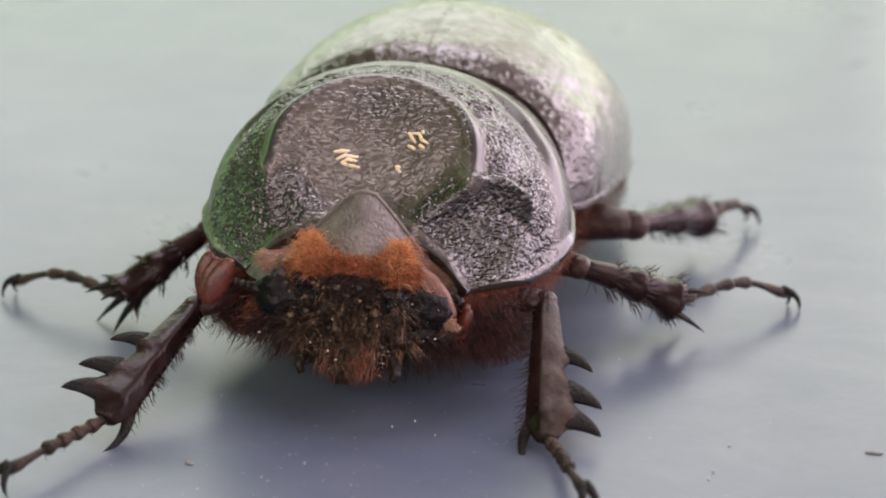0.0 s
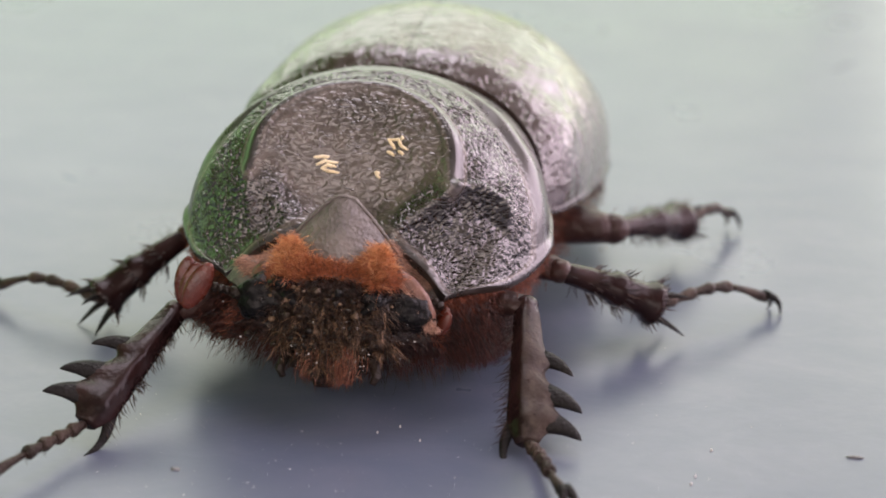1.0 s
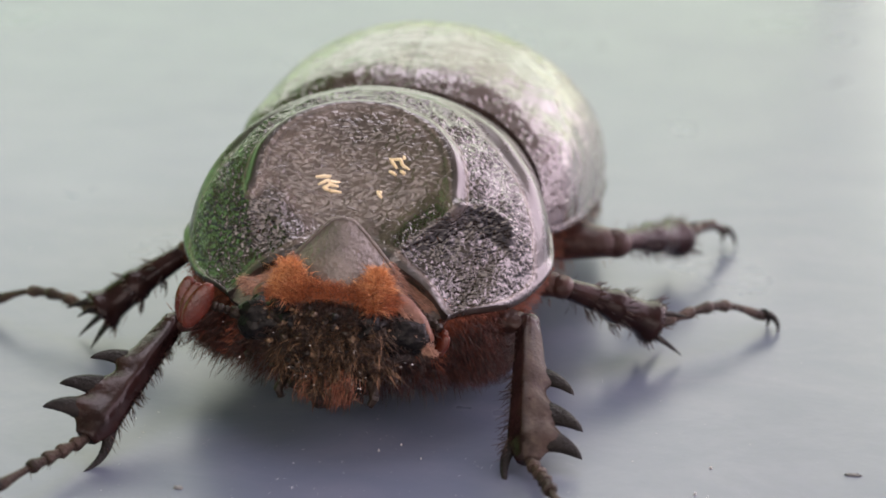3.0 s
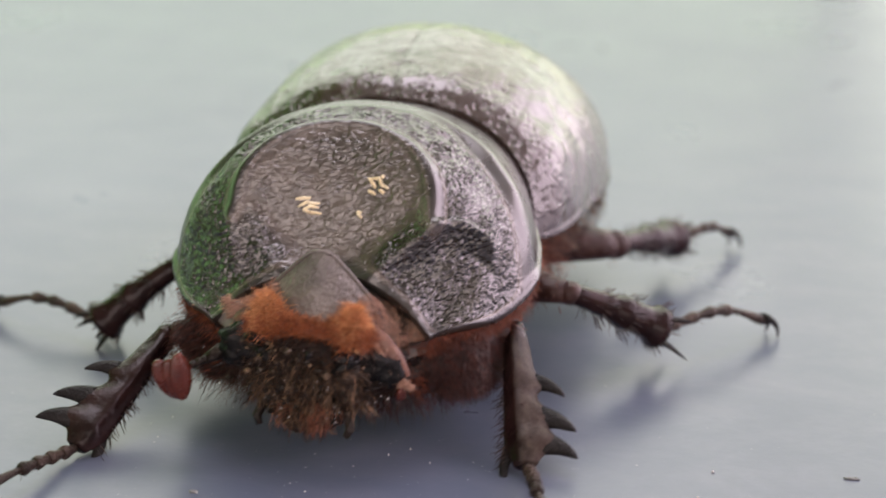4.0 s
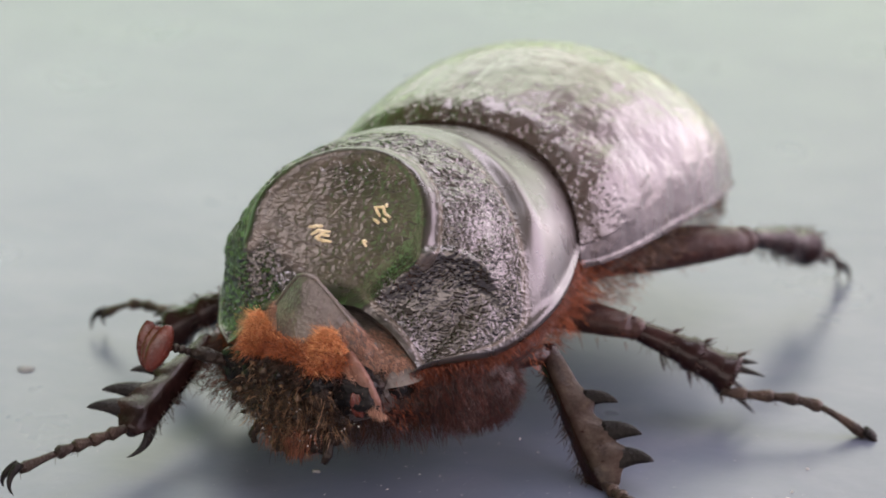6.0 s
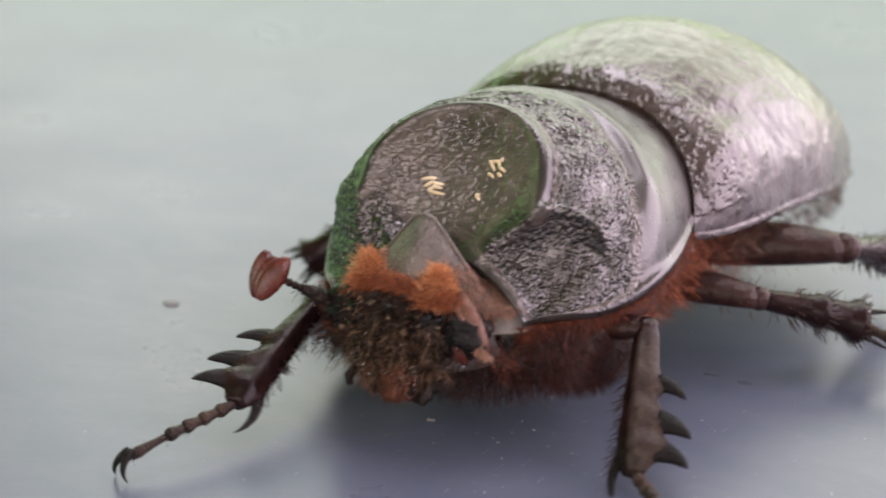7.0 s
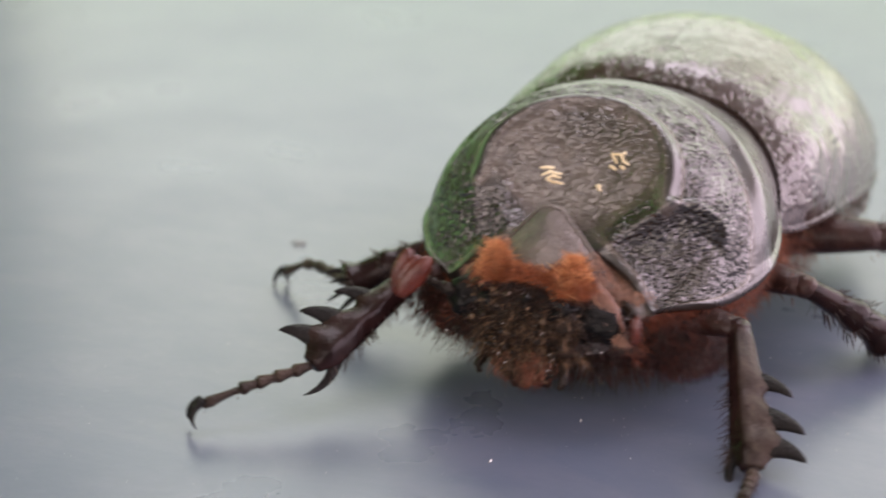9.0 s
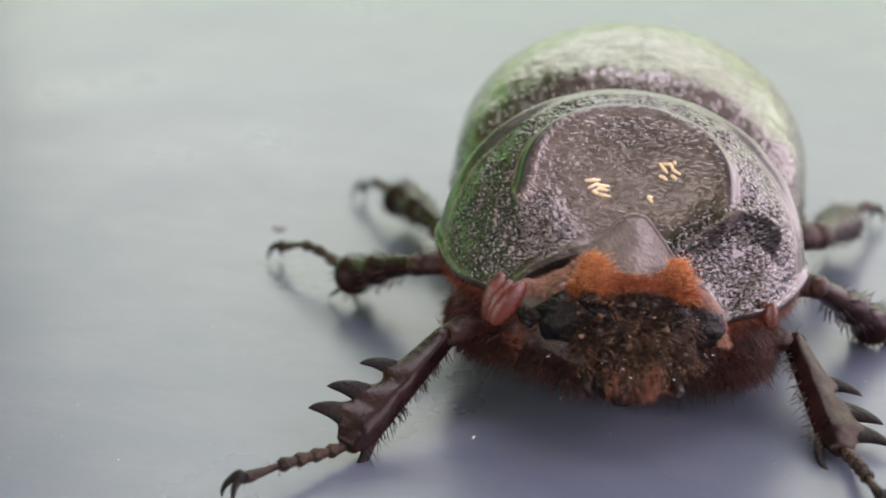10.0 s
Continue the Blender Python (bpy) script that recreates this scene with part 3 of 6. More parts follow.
def build_fringes(beetle):
    rng = random.Random(4)
    s = Shape()                        # rust fringe below the margin of the pronotum
    for side in (-1, 1):
        for _ in range(4200):
            v = rng.random() ** 0.9
            w, ze = smooth_table(v, P_W), smooth_table(v, P_E)
            y = 0.2 + 15.6 * v
            k = rng.random()
            root = (side * (w - 0.25 - 2.0 * k), y + rng.uniform(-0.3, 0.3), ze - 0.3 - 1.3 * k * rng.random())
            d = (side * rng.uniform(0.4, 1.1), rng.uniform(-0.7, 0.3), rng.uniform(-1.0, -0.1))
            s.hair(root, d, (rng.uniform(0.22, 0.6) + 0.6 * smoothstep(0.2, 0.45, v) * rng.random()) if rng.random() < 0.95 else rng.uniform(0.9, 1.6), 0.018, 0.1, rng)
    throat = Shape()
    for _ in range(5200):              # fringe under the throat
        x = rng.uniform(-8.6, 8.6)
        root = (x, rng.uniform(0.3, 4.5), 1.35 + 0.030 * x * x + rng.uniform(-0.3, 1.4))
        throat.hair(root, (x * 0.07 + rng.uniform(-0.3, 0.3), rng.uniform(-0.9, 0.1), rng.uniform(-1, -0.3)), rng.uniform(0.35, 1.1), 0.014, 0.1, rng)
    for side in (-1, 1):
        for _ in range(1500):
            v = rng.uniform(0.0, 0.5)
            w, ze = smooth_table(v, P_W), smooth_table(v, P_E)
            root = (side * (w - rng.uniform(0.4, 1.4)), 0.3 + 15.6 * v, ze - 0.4 - rng.uniform(0, 0.7))
            s.hair(root, (side * rng.uniform(0.3, 0.9), rng.uniform(-0.8, 0.1), rng.uniform(-1.0, -0.2)), rng.uniform(0.3, 0.75), 0.018, 0.1, rng)
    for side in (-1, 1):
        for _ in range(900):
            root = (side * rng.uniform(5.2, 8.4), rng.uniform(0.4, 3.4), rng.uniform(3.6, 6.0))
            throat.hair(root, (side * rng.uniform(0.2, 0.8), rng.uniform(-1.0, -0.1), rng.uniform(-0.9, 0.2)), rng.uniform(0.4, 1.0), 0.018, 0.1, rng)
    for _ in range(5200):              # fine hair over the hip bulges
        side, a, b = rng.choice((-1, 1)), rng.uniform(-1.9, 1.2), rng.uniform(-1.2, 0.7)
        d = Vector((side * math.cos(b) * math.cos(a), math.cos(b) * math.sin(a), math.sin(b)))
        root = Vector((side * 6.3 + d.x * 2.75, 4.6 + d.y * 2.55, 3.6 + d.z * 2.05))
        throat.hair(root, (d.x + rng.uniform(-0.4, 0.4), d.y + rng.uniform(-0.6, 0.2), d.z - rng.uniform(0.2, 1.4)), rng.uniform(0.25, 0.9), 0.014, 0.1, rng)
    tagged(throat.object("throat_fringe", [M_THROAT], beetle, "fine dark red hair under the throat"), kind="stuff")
    tagged(s.object("chest_fringe", [M_RUST], beetle, "rust-orange hair fringe below the pronotum"), kind="stuff")
    s = Shape()                        # orange hair where pronotum and wing cases meet
    for side in (-1, 1):
        for _ in range(1000):
            y = 15.2 + 2.6 * rng.gauss(0, 0.7)
            root = (side * (8.2 + rng.uniform(-0.9, 0.9)), y, 6.6 + rng.uniform(-2.8, 1.0))
            s.hair(root, (side * rng.uniform(0.3, 1.0), rng.uniform(-0.5, 0.4), rng.uniform(-0.9, 0.1)), rng.uniform(0.4, 1.1), 0.022, 0.1, rng)
    for side in (-1, 1):
        for _ in range(900):
            root = (side * rng.uniform(6.5, 9.0), rng.uniform(7.0, 15.0), rng.uniform(3.6, 6.4))
            s.hair(root, (side * rng.uniform(0.3, 1.0), rng.uniform(-0.6, 0.3), rng.uniform(-0.9, 0.2)), rng.uniform(0.4, 1.1), 0.018, 0.1, rng)
    hips = Shape()
    for side in (-1, 1):
        for _ in range(1300):          # hair over the hips of the middle and hind legs
            y = rng.uniform(9.0, 21.0)
            root = (side * (8.2 + 1.6 * smoothstep(9, 20, y) + rng.uniform(-1.8, 0.5)), y, rng.uniform(3.2, 6.6))
            hips.hair(root, (side * rng.uniform(0.3, 1.0), rng.uniform(-0.5, 0.4), rng.uniform(-0.9, 0.3)), rng.uniform(0.4, 1.2), 0.015, 0.1, rng)
    tagged(hips.object("hip_hair", [M_RUST], beetle, "rust hair over the hips"), kind="stuff")
    tagged(s.object("shoulder_hair", [M_BAND], beetle, "orange-brown hair behind the pronotum"), kind="stuff")
    s = Shape()                        # paler down on the flanks below the wing cases
    for side in (-1, 1):
        for _ in range(2000):
            v = rng.random()
            w = smooth_table(v, E_W) * 0.985
            root = (side * (w - rng.uniform(0.0, 0.9)), 16.5 + 22 * v, 7.0 - 1.2 * v - rng.uniform(0, 2.4))
            s.hair(root, (side * rng.uniform(0.2, 0.8), rng.uniform(-0.2, 0.9), rng.uniform(-0.9, 0.1)), rng.uniform(0.3, 0.8), 0.018, 0.1, rng)
    tagged(s.object("flank_hair", [M_BRISTLE], beetle, "short brown hair along the flanks"), kind="stuff")


# ---- head: its own space has the neck at the origin ----


def skull_point(a, v):
    """a across from -1 to 1, v from the neck to the front edge."""
    y = 1.6 - 5.7 * v
    w = 4.6 + 1.5 * math.exp(-((v - 0.42) / 0.22) ** 2) - 1.6 * smoothstep(0.55, 1.0, v)
    x = w * a
    z = 1.9 - 0.75 * v ** 1.5 - 2.3 * abs(a) ** 2.2
    cone = max(0.0, 1 - (abs(x / 3.6) ** 1.45 + abs((y + 1.7) / 1.9) ** 1.45) ** (1 / 1.45))
    z += 3.35 * (1 - (1 - cone) ** 1.0) - 0.35 * smoothstep(0.82, 1.0, cone)
    z += 0.22 * math.exp(-((y + 1.55) / 0.20) ** 2) * smoothstep(0.0, 0.12, cone)
    z += 0.5 * math.exp(-((abs(a) - 0.86) / 0.10) ** 2 - ((v - 0.45) / 0.2) ** 2)
    return (x, y - 0.35 * cone, z)


def build_head(beetle):
    s = Shape()
    # skull: arched shield that rises into a short blunt horn
    nu, nv = 100, 56
    rows = [[skull_point(-1 + 2 * i / nu, j / nv) for i in range(nu + 1)] for j in range(nv + 1)]
    s.grid(rows)
    rim = rows[-1]
    s.grid([rim, [(p[0] * 0.97, p[1] + 0.1, p[2] - 0.5) for p in rim], [(p[0] * 0.8, p[1] + 1.2, p[2] - 1.2) for p in rim]])
    s.ball((0, -0.8, -1.3), (4.9, 3.4, 2.6), 28, 14)
    edge = [Vector(skull_point(a / 20, 3.25 / 5.7)) for a in range(-11, 12)]
    s.tube([p + Vector((0, -0.05, -0.02)) for p in edge], [0.10] * len(edge), 8)
    head = s.object("head", [M_HEAD], beetle, "dark head with a short blunt triangular horn")
    for side in (-1, 1):
        e = Shape()
        e.ball((side * 4.7, -0.9, -1.0), (0.8, 1.0, 0.9), 18, 12)
        e.object("eye", [M_EYE], head, "round black eye")
        e = Shape()
        e.ball((side * 3.3, -3.3, -0.75), (1.8, 1.1, 1.3), 26, 16, wobble=0.3, seed=5 + side)
        e.tube([(side * 2.5, -3.5, 0.1), (side * 2.5, -4.3, 0.0), (side * 2.0, -4.9, -0.2), (side * 1.5, -5.1, -0.6)], [0.6, 0.5, 0.42, 0.2], 12, 0.7)
        if side < 0:
            e.ball((-2.6, -4.3, 0.45), (0.75, 0.6, 0.5), 18, 12, wobble=0.3, seed=3)
        else:
            e.ball((1.9, -4.6, 0.1), (0.7, 0.5, 0.45), 18, 12, wobble=0.3, seed=4)
        e.object("mandible", [M_JAW], head, "black blunt jaw")
        e = Shape()
        if side < 0:
            e.ball((-3.6, -2.6, 0.2), (0.9, 0.7, 0.8), 16, 10)
        else:
            e.tube([(side * 2.9, -2.9, 1.0), (side * 3.6, -3.3, 0.5), (side * 4.3, -3.5, -0.2), (side * 4.8, -3.5, -1.0), (side * 5.0, -3.4, -1.8)], [0.45, 0.62, 0.62, 0.48, 0.18], 14, 0.6, (0, 1, 0))
        e.object("cheek", [M_CHEEKSKIN], head, "pinkish brown downy cheek flap")
        e = Shape()
        pts = [(side * 1.6, -3.6, -3.0), (side * 2.3, -4.4, -3.5), (side * 2.5, -4.8, -4.0), (side * 2.3, -4.9, -4.4)]
        e.tube(pts, [0.30, 0.28, 0.26, 0.18], 10)
        e.object("palp", [M_MOUTH], head, "short brown feeler at the mouth")
    m = Shape()
    m.ball((0, -3.1, -0.85), (4.3, 1.8, 2.0), 48, 30, wobble=0.35)
    m.ball((0, -3.6, -3.6), (2.0, 1.4, 1.4), 24, 14, wobble=0.5, seed=8)
    m.object("mouth", [M_MOUTH], head, "dark crusted mouth parts")
    m = Shape()
    crumbs = random.Random(77)
    for k in range(330):
        x = crumbs.gauss(0, 1.7)
        r = crumbs.uniform(0.04, 0.10) if k % 4 else crumbs.uniform(0.10, 0.21)
        m.ball((x, -5.0 + 0.07 * x * x + crumbs.uniform(-0.5, 0.5), -0.7 + crumbs.uniform(-2.0, 1.3)), (r, r * 0.8, r * crumbs.uniform(0.5, 1.0)), 10, 7, wobble=0.8, seed=k)
    tagged(m.object("mouth_crust", [M_CRUMB], head, "brown and tan crust stuck to the mouth"), kind="stuff")
    rng = random.Random(9)
    band = Shape()
    s = Shape()                        # two orange tufts joined by a band below the horn
    for _ in range(12000):
        x = rng.gauss(-2.45, 0.48) if rng.random() < 0.34 else rng.gauss(2.15, 0.46) if rng.random() < 0.5 else rng.uniform(-3.4, 3.2)
        lift = math.exp(-((x + 2.5) / 0.8) ** 2) + math.exp(-((x - 2.15) / 0.7) ** 2)
        up = rng.random() ** 0.9
        z = 1.15 - 0.08 * x * x + (0.45 + 1.30 * lift) * up + 0.30 * noise.noise(Vector((x * 2.2, up * 2.0, 3.0)))
        y = -4.35 - 0.30 * math.exp(-(x / 1.4) ** 2) + 0.05 * x * x + 1.0 * up - 0.40 * lift * (1 - up) + rng.uniform(-0.25, 0.2)
        tuft = rng.random() < 0.35 + lift * 0.7 - 0.9 * (1 - up)
        (s if tuft else band).hair((x, y, z), (rng.gauss(0, 0.5), rng.uniform(-1.0, 0.0), rng.uniform(-0.5, 1.0)), (rng.uniform(0.2, 0.6) if rng.random() < 0.9 else rng.uniform(0.6, 1.0)) * (1 + 0.4 * lift), 0.014, 0.08, rng)
    tagged(band.object("hair_band", [M_BAND], head, "red-brown hair between the orange tufts"), kind="stuff")
    tagged(s.object("hair_pad", [M_ORANGE], head, "dense bright orange hair below the horn"), kind="stuff")
    s = Shape()
    for _ in range(340):               # bristles round the mouth, in clumps
        cx = rng.gauss(-0.1, 1.35)
        if abs(cx) > 3.4:
            continue
        cz = -2.0 + rng.uniform(-1.9, 1.8) + 0.22 * abs(cx)
        cy = -4.5 + rng.uniform(-0.8, 0.9) + 0.06 * cx * cx
        d = Vector((cx * 0.2 + rng.uniform(-0.7, 0.7), rng.uniform(-1.0, -0.1), rng.uniform(-1.3, 0.3)))
        spread, size = rng.uniform(0.2, 0.5), rng.uniform(0.6, 1.2)
        for _ in range(16):
            root = (cx + rng.gauss(0, 0.18), cy + rng.gauss(0, 0.15), cz + rng.gauss(0, 0.18))
            tip = (d.x + rng.uniform(-spread, spread), d.y + rng.uniform(-spread, spread), d.z + rng.uniform(-spread, spread))
            s.hair(root, tip, rng.uniform(0.3, 1.1) * size, rng.uniform(0.012, 0.026), 0.1, rng)
    tagged(s.object("mouth_bristles", [M_BRISTLE], head, "stiff brown bristles round the mouth"), kind="stuff")
    s = Shape()
    for _ in range(2600):              # short dark bristles over the jaws
        x = rng.gauss(0, 2.3)
        root = (x, -4.5 + 0.08 * x * x + rng.uniform(-0.7, 0.5), -0.2 + rng.uniform(-2.0, 1.15) - 0.05 * x * x)
        s.hair(root, (x * 0.15 + rng.uniform(-0.6, 0.6), rng.uniform(-1.0, -0.1), rng.uniform(-0.9, 0.4)), rng.uniform(0.3, 0.9), rng.uniform(0.014, 0.030), 0.1, rng)
    tagged(s.object("jaw_bristles", [M_DARKHAIR], head, "short dark bristles over the jaws"), kind="stuff")
    s = Shape()
    for _ in range(800):               # rust tufts hanging from the lower lip
        x = rng.choice((-0.9, 0.35, 0.5, 0.6, 0.75, 0.85)) + rng.gauss(0, 0.34)
        root = (x, -4.8 + rng.uniform(-0.5, 0.8), -3.1 + rng.uniform(-0.9, 0.6))
        s.hair(root, (rng.uniform(-0.25, 0.25), rng.uniform(-0.5, 0.1), -1), rng.uniform(0.4, 1.15), 0.018, 0.1, rng)
    tagged(s.object("lip_tuft", [M_LIP], head, "rust-coloured hair tuft at the lower lip"), kind="stuff")
    s = Shape()
    for _ in range(7000):              # short down on the cheeks beside the horn
        side = rng.choice((-1, 1))
        a, v = rng.uniform(0.42, 0.9), rng.uniform(0.30, 0.88)
        x, y, z = skull_point(a, v)
        s.hair((side * x, y, z - 0.03 - rng.uniform(0, 0.9) * smoothstep(0.9, 1.0, a)), (side * rng.uniform(0.2, 1), rng.uniform(-0.9, -0.1), rng.uniform(-0.5, 0.25)), rng.uniform(0.25, 0.65), 0.014, 0.04, rng)
    for _ in range(1500):
        side, u, a = 1, rng.random(), rng.uniform(-1.4, 1.4)
        root = (side * (3.2 + 1.8 * u + 0.45 * math.sin(a)), -3.2 - 0.35 * math.sin(3 * u) - 0.35 * math.cos(a), 0.8 - 2.5 * u)
        s.hair(root, (side * rng.uniform(-0.2, 0.9), rng.uniform(-0.6, 0.0), rng.uniform(-0.9, 0.2)), rng.uniform(0.15, 0.4), 0.018, 0.04, rng)
    tagged(s.object("cheek_down", [M_CHEEK], head, "pale orange down on the cheeks"), kind="stuff")
    s = Shape()
    for _ in range(500):               # longer hair at the sides, round the eyes
        side = rng.choice((-1, 1))
        x = rng.uniform(3.6, 5.7)
        root = (side * x, rng.uniform(-3.0, 0.4), 0.4 - 0.075 * x * x + rng.uniform(-1.2, 0.3))
        s.hair(root, (side * rng.uniform(0.2, 1), rng.uniform(-0.9, 0.2), rng.uniform(-0.7, 0.3)), rng.uniform(0.35, 0.8), 0.022, 0.05, rng)
    tagged(s.object("cheek_hair", [M_RUST], head, "rust hair round the eyes"), kind="stuff")
    s = Shape()
    for _ in range(90):                # grains of dust stuck in the bristles
        x = rng.gauss(0, 2.2)
        c = (x, -5.2 + rng.uniform(-0.5, 0.9) + 0.05 * x * x, -2.4 + rng.uniform(-1.6, 1.6))
        r = rng.uniform(0.012, 0.042)
        s.ball(c, (r * rng.uniform(0.6, 1.6), r, r * rng.uniform(0.5, 1.2)), 6, 4)
    tagged(s.object("dust", [M_DUST], head, "pale grains of dust in the bristles"), kind="stuff")
    return head


def build_antenna(head, side):
    """Along +y from its root: a dark stalk of short joints and a club of three leaves."""
    s = Shape()
    s.tube([(0, -1.6, -0.1), (0, -0.2, 0), (0, 0.5, 0.05), (0, 1.3, 0)], [0.36, 0.34, 0.42, 0.28], 12)
    for k in range(5):
        y = 1.45 + k * 0.32
        s.tube([(0, y - 0.17, 0), (0, y, 0), (0, y + 0.16, 0)], [0.17, 0.24 + 0.01 * k, 0.18], 10)
    stalk = s.object("antenna", [M_MOUTH], head, "dark jointed antenna with a red-brown club")
    for k, (tx, sc) in enumerate(((-0.45, 1.0), (0.0, 0.92), (0.45, 0.96))):
        c = Shape()
        tx *= 1 if side < 0 else 0.5
        sc *= 0.92 if side < 0 else 0.55
        rows = []
        for j in range(17):
            u = j / 16
            w = 0.70 * sc * math.sin(math.pi * (0.03 + 0.94 * u)) ** 0.55
            rows.append([(0.5 * tx + 0.5 * w * math.cos(q), 3.3 + tx * (0.25 + 1.0 * u) * sc + w * math.sin(q), -1.5 + 2.9 * sc * u) for q in (2 * math.pi * i / 14 for i in range(14))])
        base = c.grid(rows, True)
        c.cap(base, 14, 0, True)
        c.cap(base + 14 * 16, 14)
        leaf = c.object("club_leaf", [M_CLUB], stalk, "red-brown velvety club leaf")
    return stalk


# ---- legs: every piece runs along +y from its own joint ----


def build_femur(parent, name, length, r, label):
    s = Shape()
    n = 11
    pts = [(0, length * k / (n - 1), 0.25 * math.sin(math.pi * k / (n - 1))) for k in range(n)]
    rad = [r * (0.55 + 0.5 * math.sin(math.pi * (0.12 + 0.80 * k / (n - 1)))) for k in range(n)]
    s.tube(pts, rad, 16, 0.72)
    s.ball((0, length, 0), (r * 0.62, r * 0.6, r * 0.55), 14, 10)
    o = s.object(name, [M_FEMUR], parent, label)
    rng = random.Random(int(length * 100))
    h = Shape()
    for _ in range(60):
        u = rng.random()
        a = rng.uniform(0, 6.283)
        h.hair((r * 0.9 * math.cos(a), length * u, r * 0.65 * math.sin(a)), (math.cos(a), 0.5, math.sin(a)), rng.uniform(0.4, 1.0), 0.02, 0.0, rng)
    tagged(h.object("bristles", [M_RUST], o), kind="stuff")
    return o


def build_fore_tibia(parent, side, length):
    s = Shape()
    n = 44
    rows, dust = [], []
    for j in range(n):
        u = j / (n - 1)
        lobe = sum(k * math.exp(-((u - c) / (0.10 if u < c else 0.045)) ** 2) for c, k in ((0.43, 0.50), (0.69, 0.75), (0.88, 0.75)))
        w_out = lobe + 0.64 + 0.62 * u ** 0.9 + 0.06 * math.sin(u * 9.0)
        w_in = 0.64 + 0.42 * u
        th = 0.80 - 0.08 * u
        if u > 0.88:
            k = 1 - (u - 0.88) * 4.0
            w_out, w_in, th = w_out * k, w_in * k, th * k
        row = []
        for i in range(26):
            a = 2 * math.pi * i / 26
            cx = math.cos(a)
            dust.append((0.62 if side > 0 else 0.16) * smoothstep(-0.30, 0.0, cx) * smoothstep(0.0, 0.12, u))
            x = (w_out if cx > 0 else w_in) * cx
            keel = 1 - abs(cx + 0.25) / (1.25 if cx > -0.25 else 0.75)      # a long keel between two faces
            full = abs(math.sin(a)) * (1 - 0.35 * abs(cx))
            z = th * (0.80 * full + 0.35 * smoothstep(0.02, 0.25, u) * max(keel, 0)) if u > 0.02 else th * full
            row.append((side * x, length * u + 0.15 * math.sin(u * 6), (z if math.sin(a) >= 0 else -z) + 0.04 * math.sin(23 * u + 2 * a)))
        rows.append(row)
    base = s.grid(rows, True)
    s.cap(base, 26, 0, True)
    s.cap(base + 26 * (n - 1), 26)
    s.ball((0, 0.0, 0), (0.68, 0.6, 0.62), 14, 10)
    dust += [0.0] * (len(s.v) - len(dust))
    o = s.object("fore_tibia", [M_LEG], parent, "flattened dark foreleg shin with three large teeth")
    put_attribute(o.data, "dust", dust)
    for u, ln, r in ((0.44, 1.55, 0.52), (0.70, 1.85, 0.68), (0.89, 1.7, 0.66)):
        t = Shape()
        x0 = side * (0.65 + 0.45 * u)
        t.spike((x0, length * u - 0.35, 0), (x0 + side * ln, length * u + 0.75, 0.05), r, (side * 0.1, -0.16, 0.0), 12, 8, 0.6)
        t.object("tooth", [M_TOOTH], o, "pointed black tooth")
    t = Shape()
    t.spike((-side * 0.55, length * 0.84, 0.05), (-side * 0.85, length * 0.84 + 2.9, 0.25), 0.36, (-side * 0.42, 0, 0.1), 9, 8, 0.6)
    t.object("spur", [M_TOOTH], o, "curved black spur")
    rng = random.Random(20 + side)
    h = Shape()
    for _ in range(90):
        u = rng.uniform(0.05, 0.98)
        h.hair((-side * (0.5 + 0.5 * u), length * u, rng.uniform(-0.4, 0.4)), (-side * rng.uniform(0.5, 1), rng.uniform(0.2, 1.0), rng.uniform(-0.5, 0.5)), rng.uniform(0.4, 1.0), 0.03, 0.0, rng)
    tagged(h.object("bristles", [M_DARKHAIR], o), kind="stuff")
    return o


def build_tibia(parent, name, length, seed):
    s = Shape()
    n = 17
    pts, rad = [], []
    for j in range(n):
        u = j / (n - 1)
        pts.append((0, length * u, 0.12 * math.sin(3 * u)))
        step = 0.22 * smoothstep(0.5, 0.58, u) * (1 - smoothstep(0.60, 0.66, u)) + 0.28 * smoothstep(0.86, 0.95, u)
        rad.append(0.66 + 0.58 * u + step)
    s.tube(pts, rad, 16, 0.85)
    s.ball((0, 0, 0), (0.62, 0.6, 0.6), 14, 10)
    o = s.object(name, [M_LEG], parent, "dark ridged shin with spiny combs")
    rng = random.Random(seed)
    for x, z, ln, up in ((0.85, -0.55, 2.5, -0.4), (-0.75, -0.6, 2.1, -0.5), (0.5, 0.75, 2.0, 0.45), (-0.7, 0.6, 1.6, 0.4)):
        t = Shape()
        t.spike((x * 0.8, length * 0.93, z * 0.8), (x * 1.4, length * 0.93 + ln, z + up), 0.34, (0, 0, 0.08), 8, 6, 0.7)
        t.object("spur", [M_TOOTH], o, "pointed black spur")
    h = Shape()
    for comb, cnt in ((0.34, 16), (0.62, 22), (0.95, 24)):
        for k in range(cnt):
            a = 2 * math.pi * k / cnt
            r = 0.66 + 0.66 * comb
            h.hair((r * math.cos(a), length * comb, 0.85 * r * math.sin(a)), (math.cos(a), 0.9, math.sin(a)), rng.uniform(0.5, 1.15), 0.07, 0.0, rng)
    for _ in range(75):
        u, a = rng.random(), rng.uniform(0, 6.283)
        r = 0.5 + 0.5 * u
        h.hair((r * math.cos(a), length * u, 0.85 * r * math.sin(a)), (math.cos(a), rng.uniform(0, 0.9), math.sin(a)), rng.uniform(0.4, 1.1), 0.022, 0.0, rng)
    tagged(h.object("bristles", [M_DARKHAIR], o), kind="stuff")
    return o


